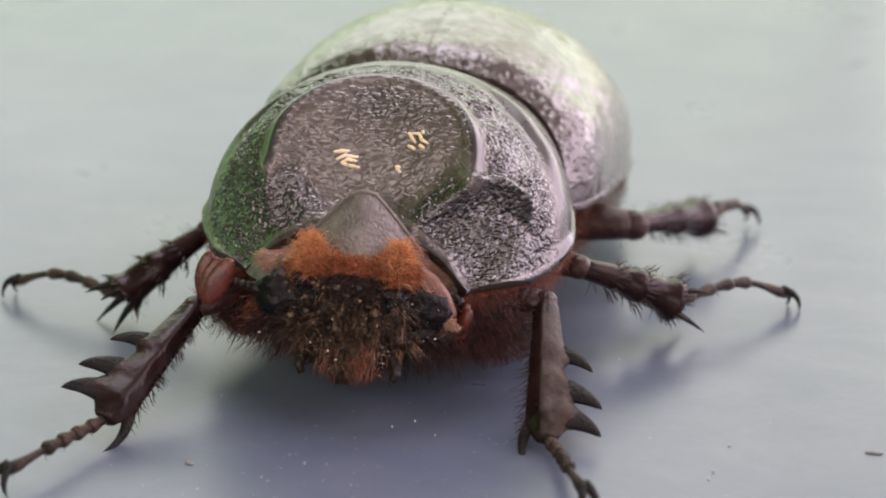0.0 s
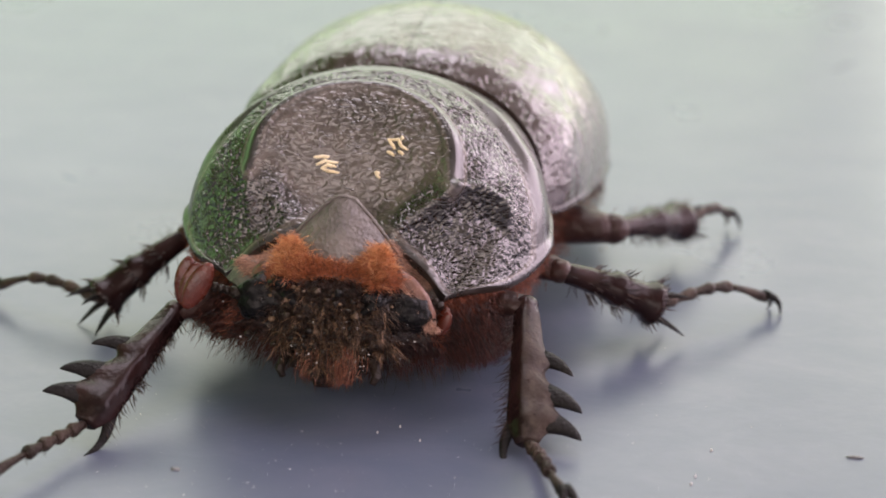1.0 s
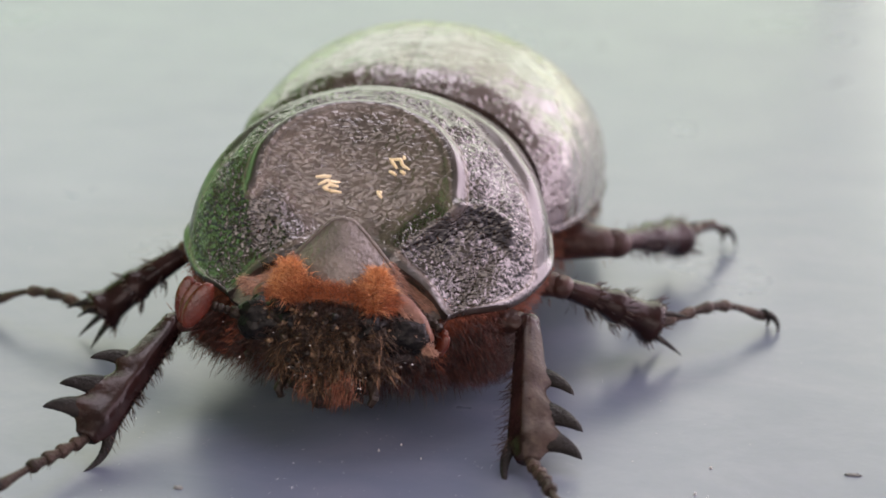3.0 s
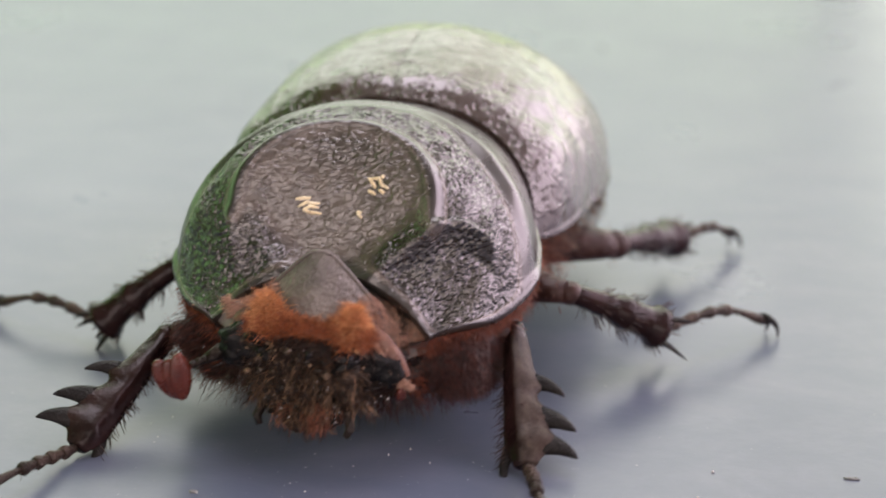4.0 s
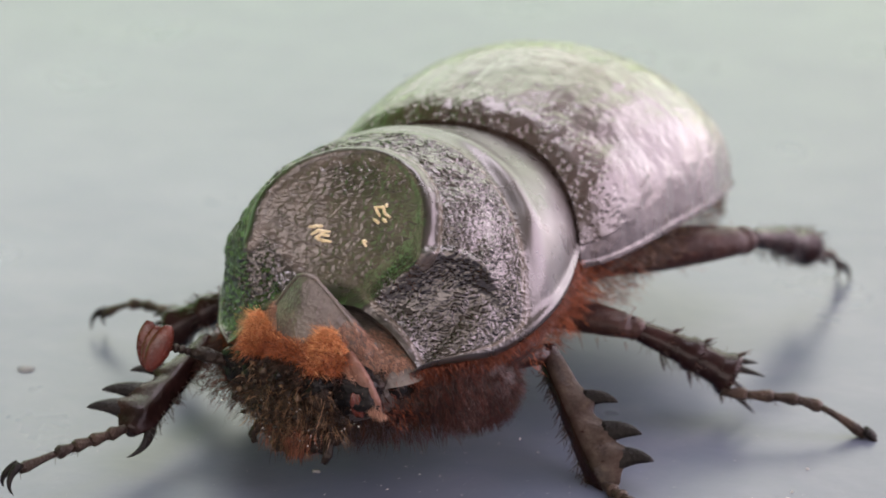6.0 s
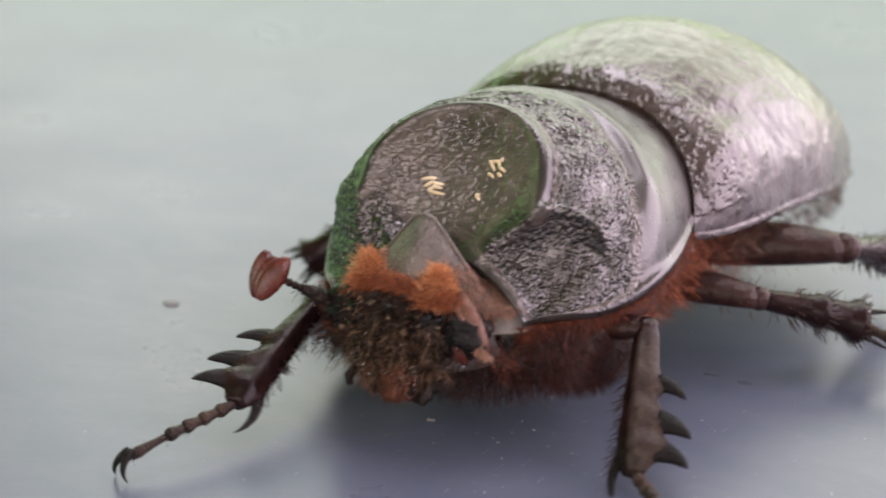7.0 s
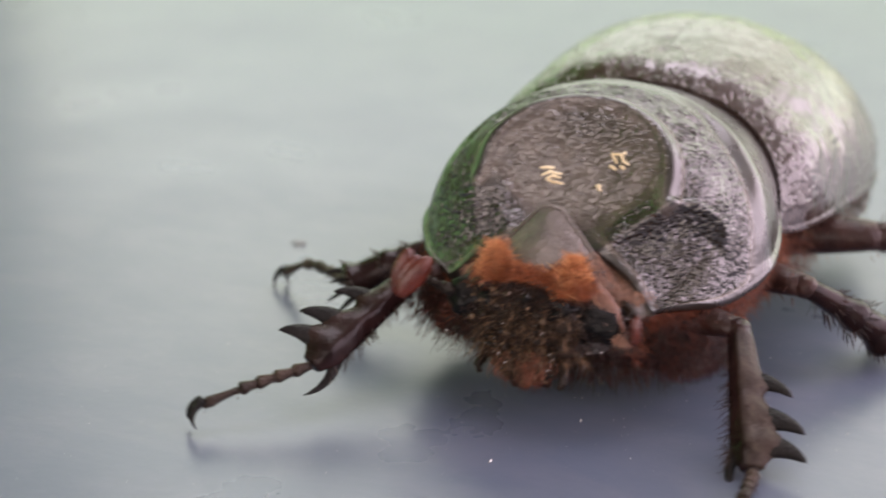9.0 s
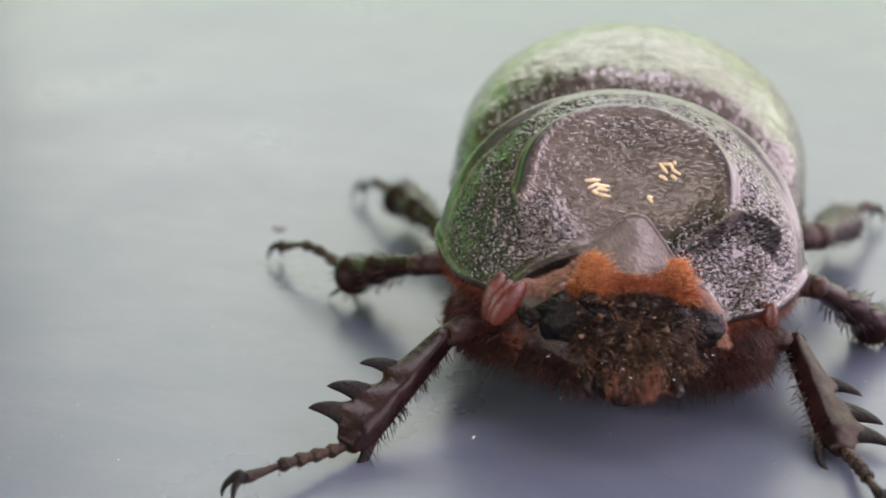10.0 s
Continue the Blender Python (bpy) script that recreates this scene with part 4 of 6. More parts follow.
def build_tarsus(parent, name, length, seed, arch=0.8):
    """Five joints that arch up and end in two hooked claws."""
    s = Shape()
    rng = random.Random(seed)
    h = Shape()

    def at(u):
        return Vector((0.12 * math.sin(5 * u + seed), length * u * 0.93, arch * math.sin(math.pi * min(u ** 1.25, 1.0)) + 0.75 * u ** 3))
    cuts = (0.0, 0.17, 0.34, 0.50, 0.66, 1.0)
    for a, b in zip(cuts, cuts[1:]):
        pts = [at(a + (b - a) * k / 5) for k in range(6)]
        r = 0.36 if b < 0.9 else 0.31
        rad = [r * f for f in ((0.66, 0.70, 0.80, 0.95, 1.08, 0.82) if b < 0.9 else (0.55, 0.62, 0.7, 0.85, 1.05, 0.8))]
        s.tube(pts, rad, 10)
        for _ in range(14):
            p = at(rng.uniform(b - 0.05, b))
            h.hair(p, (rng.uniform(-0.9, 0.9), 0.7, rng.uniform(-1, 0.4)), rng.uniform(0.35, 0.75), 0.026, 0.0, rng)
    o = s.object(name, [M_TARSUS], parent, "thin jointed dusty brown foot")
    end = at(1.0)
    for side in (-1, 1):
        c = Shape()
        pts, rad = [], []
        for k in range(8):
            u = k / 7
            ang = 1.9 * u
            pts.append((end.x + side * (0.10 + 0.50 * u), end.y - 0.1 + 1.0 * math.sin(ang), end.z + 0.25 - 0.85 * (1 - math.cos(ang))))
            rad.append(0.25 * (1 - u) ** 0.8 + 0.015)
        c.tube(pts, rad, 9)
        c.object("claw", [M_TOOTH], o, "hooked dark claw")
    tagged(h.object("bristles", [M_DARKHAIR], o), kind="stuff")
    return o


def build_speck(x, y, sx, sy, seed):
    s = Shape()
    s.ball((0, 0, 0.05), (sx, sy, 0.07), 14, 8, wobble=0.7, seed=seed)
    dusty = sx < 0.2
    o = s.object("dust_grain" if dusty else "dirt_speck", [M_DUST if dusty else M_SPECK])
    o.location = (x * MM, y * MM, 0)
    if dusty:
        return tagged(o, "tiny pale grain of dust on the floor", "dust", "dust grains on the floor")
    return tagged(o, "small flat grey speck of dirt on the floor", "dirt", "specks on the floor")


def build_floor_dust():
    rng = random.Random(12)
    s = Shape()
    for k in range(700):
        r = rng.uniform(0.008, 0.024) if k % 9 else rng.uniform(0.024, 0.042)
        x, y = (rng.uniform(-45, 45), rng.uniform(-40, 50)) if k % 2 else (rng.gauss(4, 9), rng.gauss(-9, 8))
        s.ball((x, y, r * 0.4), (r * rng.uniform(0.8, 1.6), r, r * 0.6), 6, 4)
    tagged(s.object("floor_dust", [M_DUST]), "fine pale dust scattered on the floor", "dust", kind="stuff")


build_room()
build_floor_dust()
beetle = build_body()
build_fringes(beetle)
head = build_head(beetle)
antennae = {s: build_antenna(head, s) for s in (-1, 1)}
LEGS = {}
for key, side in (("LF", -1), ("RF", 1)):
    LEGS[key] = (build_femur(beetle, "fore_femur", 6.2, 1.05, "thick dark brown upper foreleg"), build_fore_tibia(beetle, side, 8.7),
                 build_tarsus(beetle, "fore_tarsus", 6.6, 3 + side, 0.5))
for key, side in (("LM", -1), ("RM", 1)):
    LEGS[key] = (build_femur(beetle, "middle_femur", 8.2, 1.25, "dark brown upper middle leg"), build_tibia(beetle, "middle_tibia", 6.3, 31 + side),
                 build_tarsus(beetle, "middle_tarsus", 8.9, 7 + side, 1.1))
for key, side in (("LH", -1), ("RH", 1)):
    LEGS[key] = (build_femur(beetle, "hind_femur", 9.8, 1.7, "thick red-brown upper hind leg"), build_tibia(beetle, "hind_tibia", 7.2, 41 + side),
                 build_tarsus(beetle, "hind_tarsus", 7.0, 11 + side, 1.0))
build_speck(26.66, -0.91, 0.4, 0.11, 1)
build_speck(19.07, -4.61, 0.06, 0.05, 2)
build_speck(-27.70, -0.85, 0.5, 0.45, 3)
build_speck(-5.78, -9.10, 0.25, 0.15, 4)
build_speck(3.85, -2.26, 0.045, 0.045, 5)
build_speck(2.87, -3.13, 0.035, 0.035, 6)
build_speck(18.93, -5.43, 0.06, 0.06, 7)
build_speck(5.20, -3.61, 0.035, 0.035, 8)
build_speck(19.66, -1.63, 0.07, 0.06, 9)
build_speck(-0.95, -24.70, 0.06, 0.15, 10)
build_speck(1.18, -18.14, 0.05, 0.05, 11)


# ---- what moves ----
def motions():
    walk(beetle, [
        (0, pose(-0.00022, 0.00030, -0.00003, -1.97, 1.90, 1.18)),
        (0.5, pose(-0.00039, 0.00017, -0.00007, -1.77, 2.05, 1.18)),
        (1, pose(-0.00059, 0.00047, -0.00003, -1.56, 2.28, 1.40)),
        (1.5, pose(-0.00063, 0.00049, -0.00009, -1.78, 2.07, 1.02)),
        (2, pose(-0.00063, 0.00044, -0.00007, -2.00, 2.27, 1.26)),
        (2.5, pose(-0.00049, 0.00043, -0.00003, -2.33, 2.62, 1.84)),
        (2.7, pose(-0.00050, 0.00025, 0.00002, -2.09, 2.62, 1.79)),
        (3.8, pose(-0.00031, -0.00103, 0.00026, -0.72, 0.79, 2.19)),
        (4, pose(-0.00105, -0.00203, 0.00006, 0.39, -0.21, -0.19)),
        (4.5, pose(-0.00210, -0.00533, -0.00022, 2.63, -1.88, -4.96)),
        (5, pose(-0.00232, -0.00588, -0.00029, 2.60, -5.56, -5.30)),
        (5.3, pose(-0.00207, -0.00482, 0.00032, 4.20, -7.65, -8.20)),
        (5.5, pose(-0.00281, -0.00483, 0.00022, 4.80, -7.68, -10.40)),
        (5.7, pose(-0.00396, -0.00696, 0.00036, 3.50, -6.55, -12.40)),
        (6.8, pose(-0.00579, -0.00936, -0.00053, 2.90, -3.60, -10.16)),
        (7, pose(-0.00578, -0.00909, 0.00006, 0.46, -3.66, -7.06)),
        (7.5, pose(-0.00654, -0.01094, -0.00006, 1.50, -4.47, -4.05)),
        (8, pose(-0.00774, -0.01339, 0.00004, 2.90, -5.06, -6.34)),
        (8.5, pose(-0.00436, -0.01667, -0.00007, 2.33, -3.74, -5.39)),
        (9, pose(-0.00197, -0.01620, -0.00023, 0.10, 1.32, 3.46)),
        (9.2, pose(-0.00068, -0.01597, 0.00024, -2.26, 3.43, 8.88)),
        (9.5, pose(0.00139, -0.01826, 0.00007, -2.12, 2.88, 13.67)),
        (9.7, pose(0.00220, -0.01829, -0.00025, -1.88, 2.52, 13.93)),
        (10, pose(0.00400, -0.01929, -0.00025, -1.87, 3.89, 19.01))])
    walk(head, [
        (0, pose(0.00000, 0.00200, 0.00650, -1.94, 2.40, 7.22)),
        (0.5, pose(0.00000, 0.00200, 0.00650, -4.06, 2.50, 9.57)),
        (1, pose(0.00000, 0.00200, 0.00650, -3.43, 1.81, 7.51)),
        (1.5, pose(0.00000, 0.00200, 0.00650, -3.85, 2.00, 9.84)),
        (2, pose(0.00000, 0.00200, 0.00650, -3.49, 1.97, 10.35)),
        (2.5, pose(0.00000, 0.00200, 0.00650, -3.37, 0.66, 8.03)),
        (2.7, pose(0.00000, 0.00200, 0.00650, -3.00, 1.05, 7.01)),
        (3.8, pose(0.00000, 0.00200, 0.00650, 5.31, 3.61, -2.14)),
        (4, pose(0.00000, 0.00200, 0.00650, 5.56, 5.10, 1.43)),
        (4.5, pose(0.00000, 0.00200, 0.00650, 10.26, 6.79, -1.75)),
        (5, pose(0.00000, 0.00200, 0.00650, 2.47, 3.60, -2.00)),
        (5.3, pose(0.00000, 0.00200, 0.00650, 2.20, 4.00, -3.60)),
        (5.5, pose(0.00000, 0.00200, 0.00650, 3.60, 4.60, -5.00)),
        (5.7, pose(0.00000, 0.00200, 0.00650, 2.20, 4.20, -5.40)),
        (6.8, pose(0.00000, 0.00200, 0.00650, 0.60, 3.00, -5.00)),
        (7, pose(0.00000, 0.00200, 0.00650, -6.83, 2.37, -3.29)),
        (7.5, pose(0.00000, 0.00200, 0.00650, -6.57, 0.79, 0.85)),
        (8, pose(0.00000, 0.00200, 0.00650, -8.94, 2.27, 0.80)),
        (8.5, pose(0.00000, 0.00200, 0.00650, -9.78, 2.58, 0.42)),
        (9, pose(0.00000, 0.00200, 0.00650, -4.10, -0.03, -2.21)),
        (9.2, pose(0.00000, 0.00200, 0.00650, -10.42, 2.96, 5.66)),
        (9.5, pose(0.00000, 0.00200, 0.00650, -15.23, 4.15, 7.90)),
        (9.7, pose(0.00000, 0.00200, 0.00650, -11.59, 5.60, 13.61)),
        (10, pose(0.00000, 0.00200, 0.00650, -9.65, 3.42, 17.99))])
    walk(antennae[-1], [
        (0, pose(-0.00420, -0.00275, -0.00104, 15.39, 1.62, 102.39)),
        (0.5, pose(-0.00420, -0.00274, -0.00106, 16.59, 1.38, 102.35)),
        (1, pose(-0.00428, -0.00275, -0.00103, 15.59, 1.02, 101.90)),
        (1.5, pose(-0.00436, -0.00276, -0.00100, 16.61, 0.74, 101.50)),
        (2, pose(-0.00437, -0.00275, -0.00100, 16.67, 0.45, 101.36)),
        (2.5, pose(-0.00434, -0.00275, -0.00102, 17.42, 0.09, 101.34)),
        (2.7, pose(-0.00430, -0.00277, -0.00102, 16.86, 0.51, 102.08)),
        (3.8, pose(-0.00432, -0.00297, -0.00097, 11.60, 2.82, 106.15)),
        (4, pose(-0.00450, -0.00325, -0.00113, -15.67, 4.83, 129.88)),
        (4.5, pose(-0.00474, -0.00353, -0.00108, -8.79, 5.64, 130.19)),
        (5, pose(-0.00466, -0.00352, -0.00086, 10.97, 7.20, 129.97)),
        (5.3, pose(-0.00493, -0.00375, -0.00075, 11.11, 8.04, 129.59)),
        (5.5, pose(-0.00512, -0.00391, -0.00066, 11.57, 8.62, 130.10)),
        (5.7, pose(-0.00522, -0.00399, -0.00048, 16.62, 9.10, 130.11)),
        (6.8, pose(-0.00497, -0.00412, -0.00029, 24.68, 10.51, 135.28)),
        (7, pose(-0.00484, -0.00402, -0.00043, 24.81, 11.95, 135.50)),
        (7.5, pose(-0.00486, -0.00366, -0.00052, 25.95, 5.67, 131.19)),
        (8, pose(-0.00493, -0.00398, -0.00040, 24.63, 6.19, 134.27)),
        (8.5, pose(-0.00480, -0.00376, -0.00059, 21.39, 10.27, 132.52)),
        (9, pose(-0.00444, -0.00328, -0.00087, 27.00, 1.29, 132.92)),
        (9.2, pose(-0.00382, -0.00278, -0.00136, 22.69, -2.94, 112.76)),
        (9.5, pose(-0.00377, -0.00256, -0.00163, 33.70, -7.71, 110.63)),
        (9.7, pose(-0.00407, -0.00269, -0.00130, 25.54, -6.36, 105.58)),
        (10, pose(-0.00414, -0.00270, -0.00119, 23.91, -3.94, 104.18))])
    walk(antennae[1], [
        (0, pose(0.00308, -0.00164, 0.00046, -20.75, -0.00, -116.67)),
        (0.5, pose(0.00308, -0.00163, 0.00053, -22.98, 0.00, -116.84)),
        (1, pose(0.00311, -0.00166, 0.00049, -22.26, -0.00, -116.30)),
        (1.5, pose(0.00312, -0.00167, 0.00055, -24.39, 0.00, -116.27)),
        (2, pose(0.00311, -0.00167, 0.00055, -24.37, -0.00, -116.06)),
        (2.5, pose(0.00311, -0.00165, 0.00053, -23.68, -0.00, -116.77)),
        (2.7, pose(0.00311, -0.00165, 0.00051, -23.02, -0.00, -116.62)),
        (3.8, pose(0.00323, -0.00095, 0.00058, -26.24, -0.00, -122.65)),
        (4, pose(0.00427, -0.00114, 0.00034, -37.92, -0.00, -167.14)),
        (4.5, pose(0.00437, -0.00136, 0.00022, -42.70, -0.00, -174.91)),
        (5, pose(0.00443, -0.00078, 0.00022, -19.44, 0.00, 178.01)),
        (5.3, pose(0.00448, -0.00075, 0.00009, -11.51, -0.00, 175.02)),
        (5.5, pose(0.00423, -0.00070, -0.00011, 0.84, -0.00, -170.24)),
        (5.7, pose(0.00444, -0.00073, -0.00002, -4.98, -0.00, 177.72)),
        (6.8, pose(0.00459, -0.00070, -0.00014, 2.43, -0.00, 169.45)),
        (7, pose(0.00462, -0.00090, 0.00016, -17.54, -0.00, 164.59)),
        (7.5, pose(0.00435, -0.00068, 0.00002, -6.49, -0.00, -177.15)),
        (8, pose(0.00473, -0.00100, 0.00011, -15.34, -0.00, 155.02)),
        (8.5, pose(0.00458, -0.00078, 0.00011, -12.63, -0.00, 168.88)),
        (9, pose(0.00394, -0.00105, -0.00012, 1.73, -0.00, -144.83)),
        (9.2, pose(0.00356, -0.00144, -0.00013, 2.12, -0.00, -107.20)),
        (9.5, pose(0.00382, -0.00159, -0.00022, 11.98, -0.00, -100.56)),
        (9.7, pose(0.00430, -0.00168, -0.00010, 1.85, -0.00, -99.65)),
        (10, pose(0.00462, -0.00173, -0.00006, 9.24, -0.00, -98.19))])
    walk(LEGS['LF'][0], [
        (0, pose(-0.00468, 0.00479, 0.00400, -0.10, -0.00, 140.61)),
        (0.5, pose(-0.00453, 0.00497, 0.00400, -0.21, -0.00, 140.72)),
        (1, pose(-0.00466, 0.00481, 0.00400, -0.16, 0.00, 140.20)),
        (1.5, pose(-0.00471, 0.00475, 0.00400, 0.20, 0.00, 139.76)),
        (2, pose(-0.00467, 0.00480, 0.00400, -0.22, 0.00, 138.93)),
        (2.5, pose(-0.00461, 0.00487, 0.00400, -1.27, -0.00, 137.56)),
        (2.7, pose(-0.00461, 0.00489, 0.00400, -1.40, -0.00, 137.22)),
        (3.8, pose(-0.00448, 0.00501, 0.00400, 9.72, 0.00, 113.85)),
        (4, pose(-0.00385, 0.00526, 0.00400, -0.09, -0.00, 111.52)),
        (4.5, pose(-0.00477, 0.00505, 0.00400, 0.80, -0.00, 79.13)),
        (5, pose(-0.00511, 0.00520, 0.00396, -3.37, -0.00, 71.58)),
        (5.3, pose(-0.00497, 0.00501, 0.00402, 2.69, -0.00, 88.19)),
        (5.5, pose(-0.00519, 0.00489, 0.00406, 5.22, -0.00, 98.76)),
        (5.7, pose(-0.00467, 0.00496, 0.00401, 2.49, -0.00, 101.73)),
        (6.8, pose(-0.00387, 0.00539, 0.00385, 11.83, 0.00, 122.03)),
        (7, pose(-0.00403, 0.00560, 0.00386, 10.80, 0.00, 142.11)),
        (7.5, pose(-0.00420, 0.00568, 0.00386, 10.41, -0.00, 155.89)),
        (8, pose(-0.00404, 0.00586, 0.00386, 8.21, -0.00, 151.72)),
        (8.5, pose(-0.00363, 0.00532, 0.00394, 3.52, -0.00, 110.48)),
        (9, pose(-0.00434, 0.00521, 0.00390, 20.67, -0.00, 142.40)),
        (9.2, pose(-0.00445, 0.00507, 0.00398, 10.74, -0.00, 144.41)),
        (9.5, pose(-0.00481, 0.00428, 0.00407, 4.84, 0.00, 156.57)),
        (9.7, pose(-0.00514, 0.00373, 0.00418, 7.20, -0.00, 153.23)),
        (10, pose(-0.00478, 0.00466, 0.00398, -2.56, -0.00, 140.04))])
    walk(LEGS['LF'][1], [
        (0, pose(-0.00861, -0.00001, 0.00399, -153.11, 29.09, -0.94)),
        (0.5, pose(-0.00845, 0.00017, 0.00398, -153.77, 28.94, -0.95)),
        (1, pose(-0.00863, 0.00004, 0.00398, -153.13, 29.20, -1.20)),
        (1.5, pose(-0.00871, 0.00002, 0.00402, -153.18, 29.13, -1.07)),
        (2, pose(-0.00875, 0.00013, 0.00397, -152.90, 29.18, -1.04)),
        (2.5, pose(-0.00880, 0.00030, 0.00386, -152.69, 29.27, -1.12)),
        (2.7, pose(-0.00882, 0.00034, 0.00384, -152.63, 29.28, -1.10)),
        (3.8, pose(-0.01007, 0.00254, 0.00504, -145.89, 27.84, 4.55)),
        (4, pose(-0.00962, 0.00298, 0.00399, -152.71, 30.09, -2.95)),
        (4.5, pose(-0.01086, 0.00622, 0.00409, -158.36, 28.18, -1.39)),
        (5, pose(-0.01098, 0.00716, 0.00360, -169.42, 27.18, -4.73)),
        (5.3, pose(-0.01116, 0.00521, 0.00431, -174.19, 25.77, 3.86)),
        (5.5, pose(-0.01129, 0.00395, 0.00463, -173.65, 25.12, 10.07)),
        (5.7, pose(-0.01073, 0.00371, 0.00428, -171.57, 24.92, 9.88)),
        (6.8, pose(-0.00902, 0.00217, 0.00512, -168.02, 25.35, 6.04)),
        (7, pose(-0.00777, 0.00079, 0.00502, -162.69, 23.60, 12.27)),
        (7.5, pose(-0.00669, 0.00011, 0.00498, -166.88, 26.69, -0.43)),
        (8, pose(-0.00694, 0.00046, 0.00474, -163.96, 27.27, -1.42)),
        (8.5, pose(-0.00943, 0.00316, 0.00432, -162.81, 28.13, -3.93)),
        (9, pose(-0.00788, 0.00061, 0.00609, -152.46, 31.48, -5.81)),
        (9.2, pose(-0.00799, 0.00012, 0.00514, -150.16, 29.02, 0.66)),
        (9.5, pose(-0.00727, -0.00139, 0.00459, -142.09, 27.18, 6.82)),
        (9.7, pose(-0.00791, -0.00176, 0.00496, -140.10, 29.94, 3.55)),
        (10, pose(-0.00876, -0.00008, 0.00370, -148.22, 34.97, -9.45))])
    walk(LEGS['LF'][2], [
        (0, pose(-0.01066, -0.00778, 0.00053, -10.42, 1.01, 157.47)),
        (0.5, pose(-0.01045, -0.00765, 0.00059, -10.37, 1.21, 157.15)),
        (1, pose(-0.01072, -0.00772, 0.00053, -10.33, 1.49, 156.90)),
        (1.5, pose(-0.01078, -0.00775, 0.00057, -10.23, 1.23, 157.24)),
        (2, pose(-0.01083, -0.00763, 0.00050, -10.58, 1.30, 156.82)),
        (2.5, pose(-0.01091, -0.00743, 0.00036, -11.07, 1.46, 156.11)),
        (2.7, pose(-0.01093, -0.00739, 0.00034, -10.89, 1.56, 156.26)),
        (3.8, pose(-0.01178, -0.00486, 0.00071, -9.34, 0.49, 159.29)),
        (4, pose(-0.01203, -0.00468, 0.00052, -1.31, -0.06, 160.16)),
        (4.5, pose(-0.01258, -0.00185, 0.00125, 1.01, -1.34, 168.94)),
        (5, pose(-0.01242, -0.00132, 0.00217, 3.20, -4.00, 161.56)),
        (5.3, pose(-0.01096, -0.00348, 0.00352, 11.94, -5.54, 161.72)),
        (5.5, pose(-0.01018, -0.00467, 0.00375, -5.71, -1.92, 140.31)),
        (5.7, pose(-0.00978, -0.00490, 0.00311, -7.50, -3.45, 150.23)),
        (6.8, pose(-0.00889, -0.00642, 0.00348, -11.28, -2.28, 158.36)),
        (7, pose(-0.00702, -0.00758, 0.00263, -14.97, -3.32, 161.05)),
        (7.5, pose(-0.00764, -0.00838, 0.00321, -14.24, -3.18, 150.82)),
        (8, pose(-0.00826, -0.00790, 0.00260, -6.64, -3.67, 158.70)),
        (8.5, pose(-0.01122, -0.00510, 0.00204, 3.07, -3.02, 165.07)),
        (9, pose(-0.01077, -0.00689, 0.00264, -19.34, 1.03, 137.14)),
        (9.2, pose(-0.01002, -0.00749, 0.00133, -24.74, 2.09, 153.80)),
        (9.5, pose(-0.00889, -0.00856, -0.00021, -6.96, 1.63, 153.45)),
        (9.7, pose(-0.01031, -0.00868, 0.00006, -5.95, 1.37, 152.56)),
        (10, pose(-0.01259, -0.00699, -0.00007, -8.66, 1.63, 137.71))])
    walk(LEGS['RF'][0], [
        (0, pose(0.00417, 0.00514, 0.00391, 13.53, -0.00, -114.01)),
        (0.5, pose(0.00421, 0.00511, 0.00393, 13.27, 0.00, -111.38)),
        (1, pose(0.00432, 0.00508, 0.00395, 13.81, -0.00, -113.88)),
        (1.5, pose(0.00430, 0.00509, 0.00394, 14.13, -0.00, -113.69)),
        (2, pose(0.00428, 0.00510, 0.00394, 14.34, -0.00, -113.39)),
        (2.5, pose(0.00421, 0.00513, 0.00392, 14.46, -0.00, -113.55)),
        (2.7, pose(0.00419, 0.00513, 0.00391, 14.33, -0.00, -113.22)),
        (3.8, pose(0.00428, 0.00501, 0.00394, 14.26, -0.00, -92.83)),
        (4, pose(0.00331, 0.00488, 0.00383, 8.27, -0.00, -84.08)),
        (4.5, pose(0.00380, 0.00508, 0.00390, 8.47, -0.00, -96.92)),
        (5, pose(0.00385, 0.00508, 0.00401, -0.44, -0.00, -97.03)),
        (5.3, pose(0.00405, 0.00490, 0.00401, -0.65, -0.00, -77.52)),
        (5.5, pose(0.00406, 0.00482, 0.00403, -3.86, -0.00, -67.37)),
        (5.7, pose(0.00455, 0.00505, 0.00399, -5.46, 0.00, -44.82)),
        (6.8, pose(0.00377, 0.00486, 0.00387, 9.74, 0.00, -79.20)),
        (7, pose(0.00427, 0.00500, 0.00396, 10.01, 0.00, -88.88)),
        (7.5, pose(0.00431, 0.00496, 0.00397, 9.91, -0.00, -79.23)),
        (8, pose(0.00447, 0.00498, 0.00400, -0.19, -0.00, -53.41)),
        (8.5, pose(0.00395, 0.00498, 0.00389, 11.44, 0.00, -88.38)),
        (9, pose(0.00495, 0.00475, 0.00413, 13.79, -0.00, -119.28)),
        (9.2, pose(0.00502, 0.00467, 0.00413, 12.30, -0.00, -122.53)),
        (9.5, pose(0.00389, 0.00526, 0.00381, 15.59, -0.00, -113.34)),
        (9.7, pose(0.00348, 0.00507, 0.00399, 0.74, -0.00, -94.21)),
        (10, pose(0.00386, 0.00506, 0.00400, 0.07, 0.00, -95.36))])
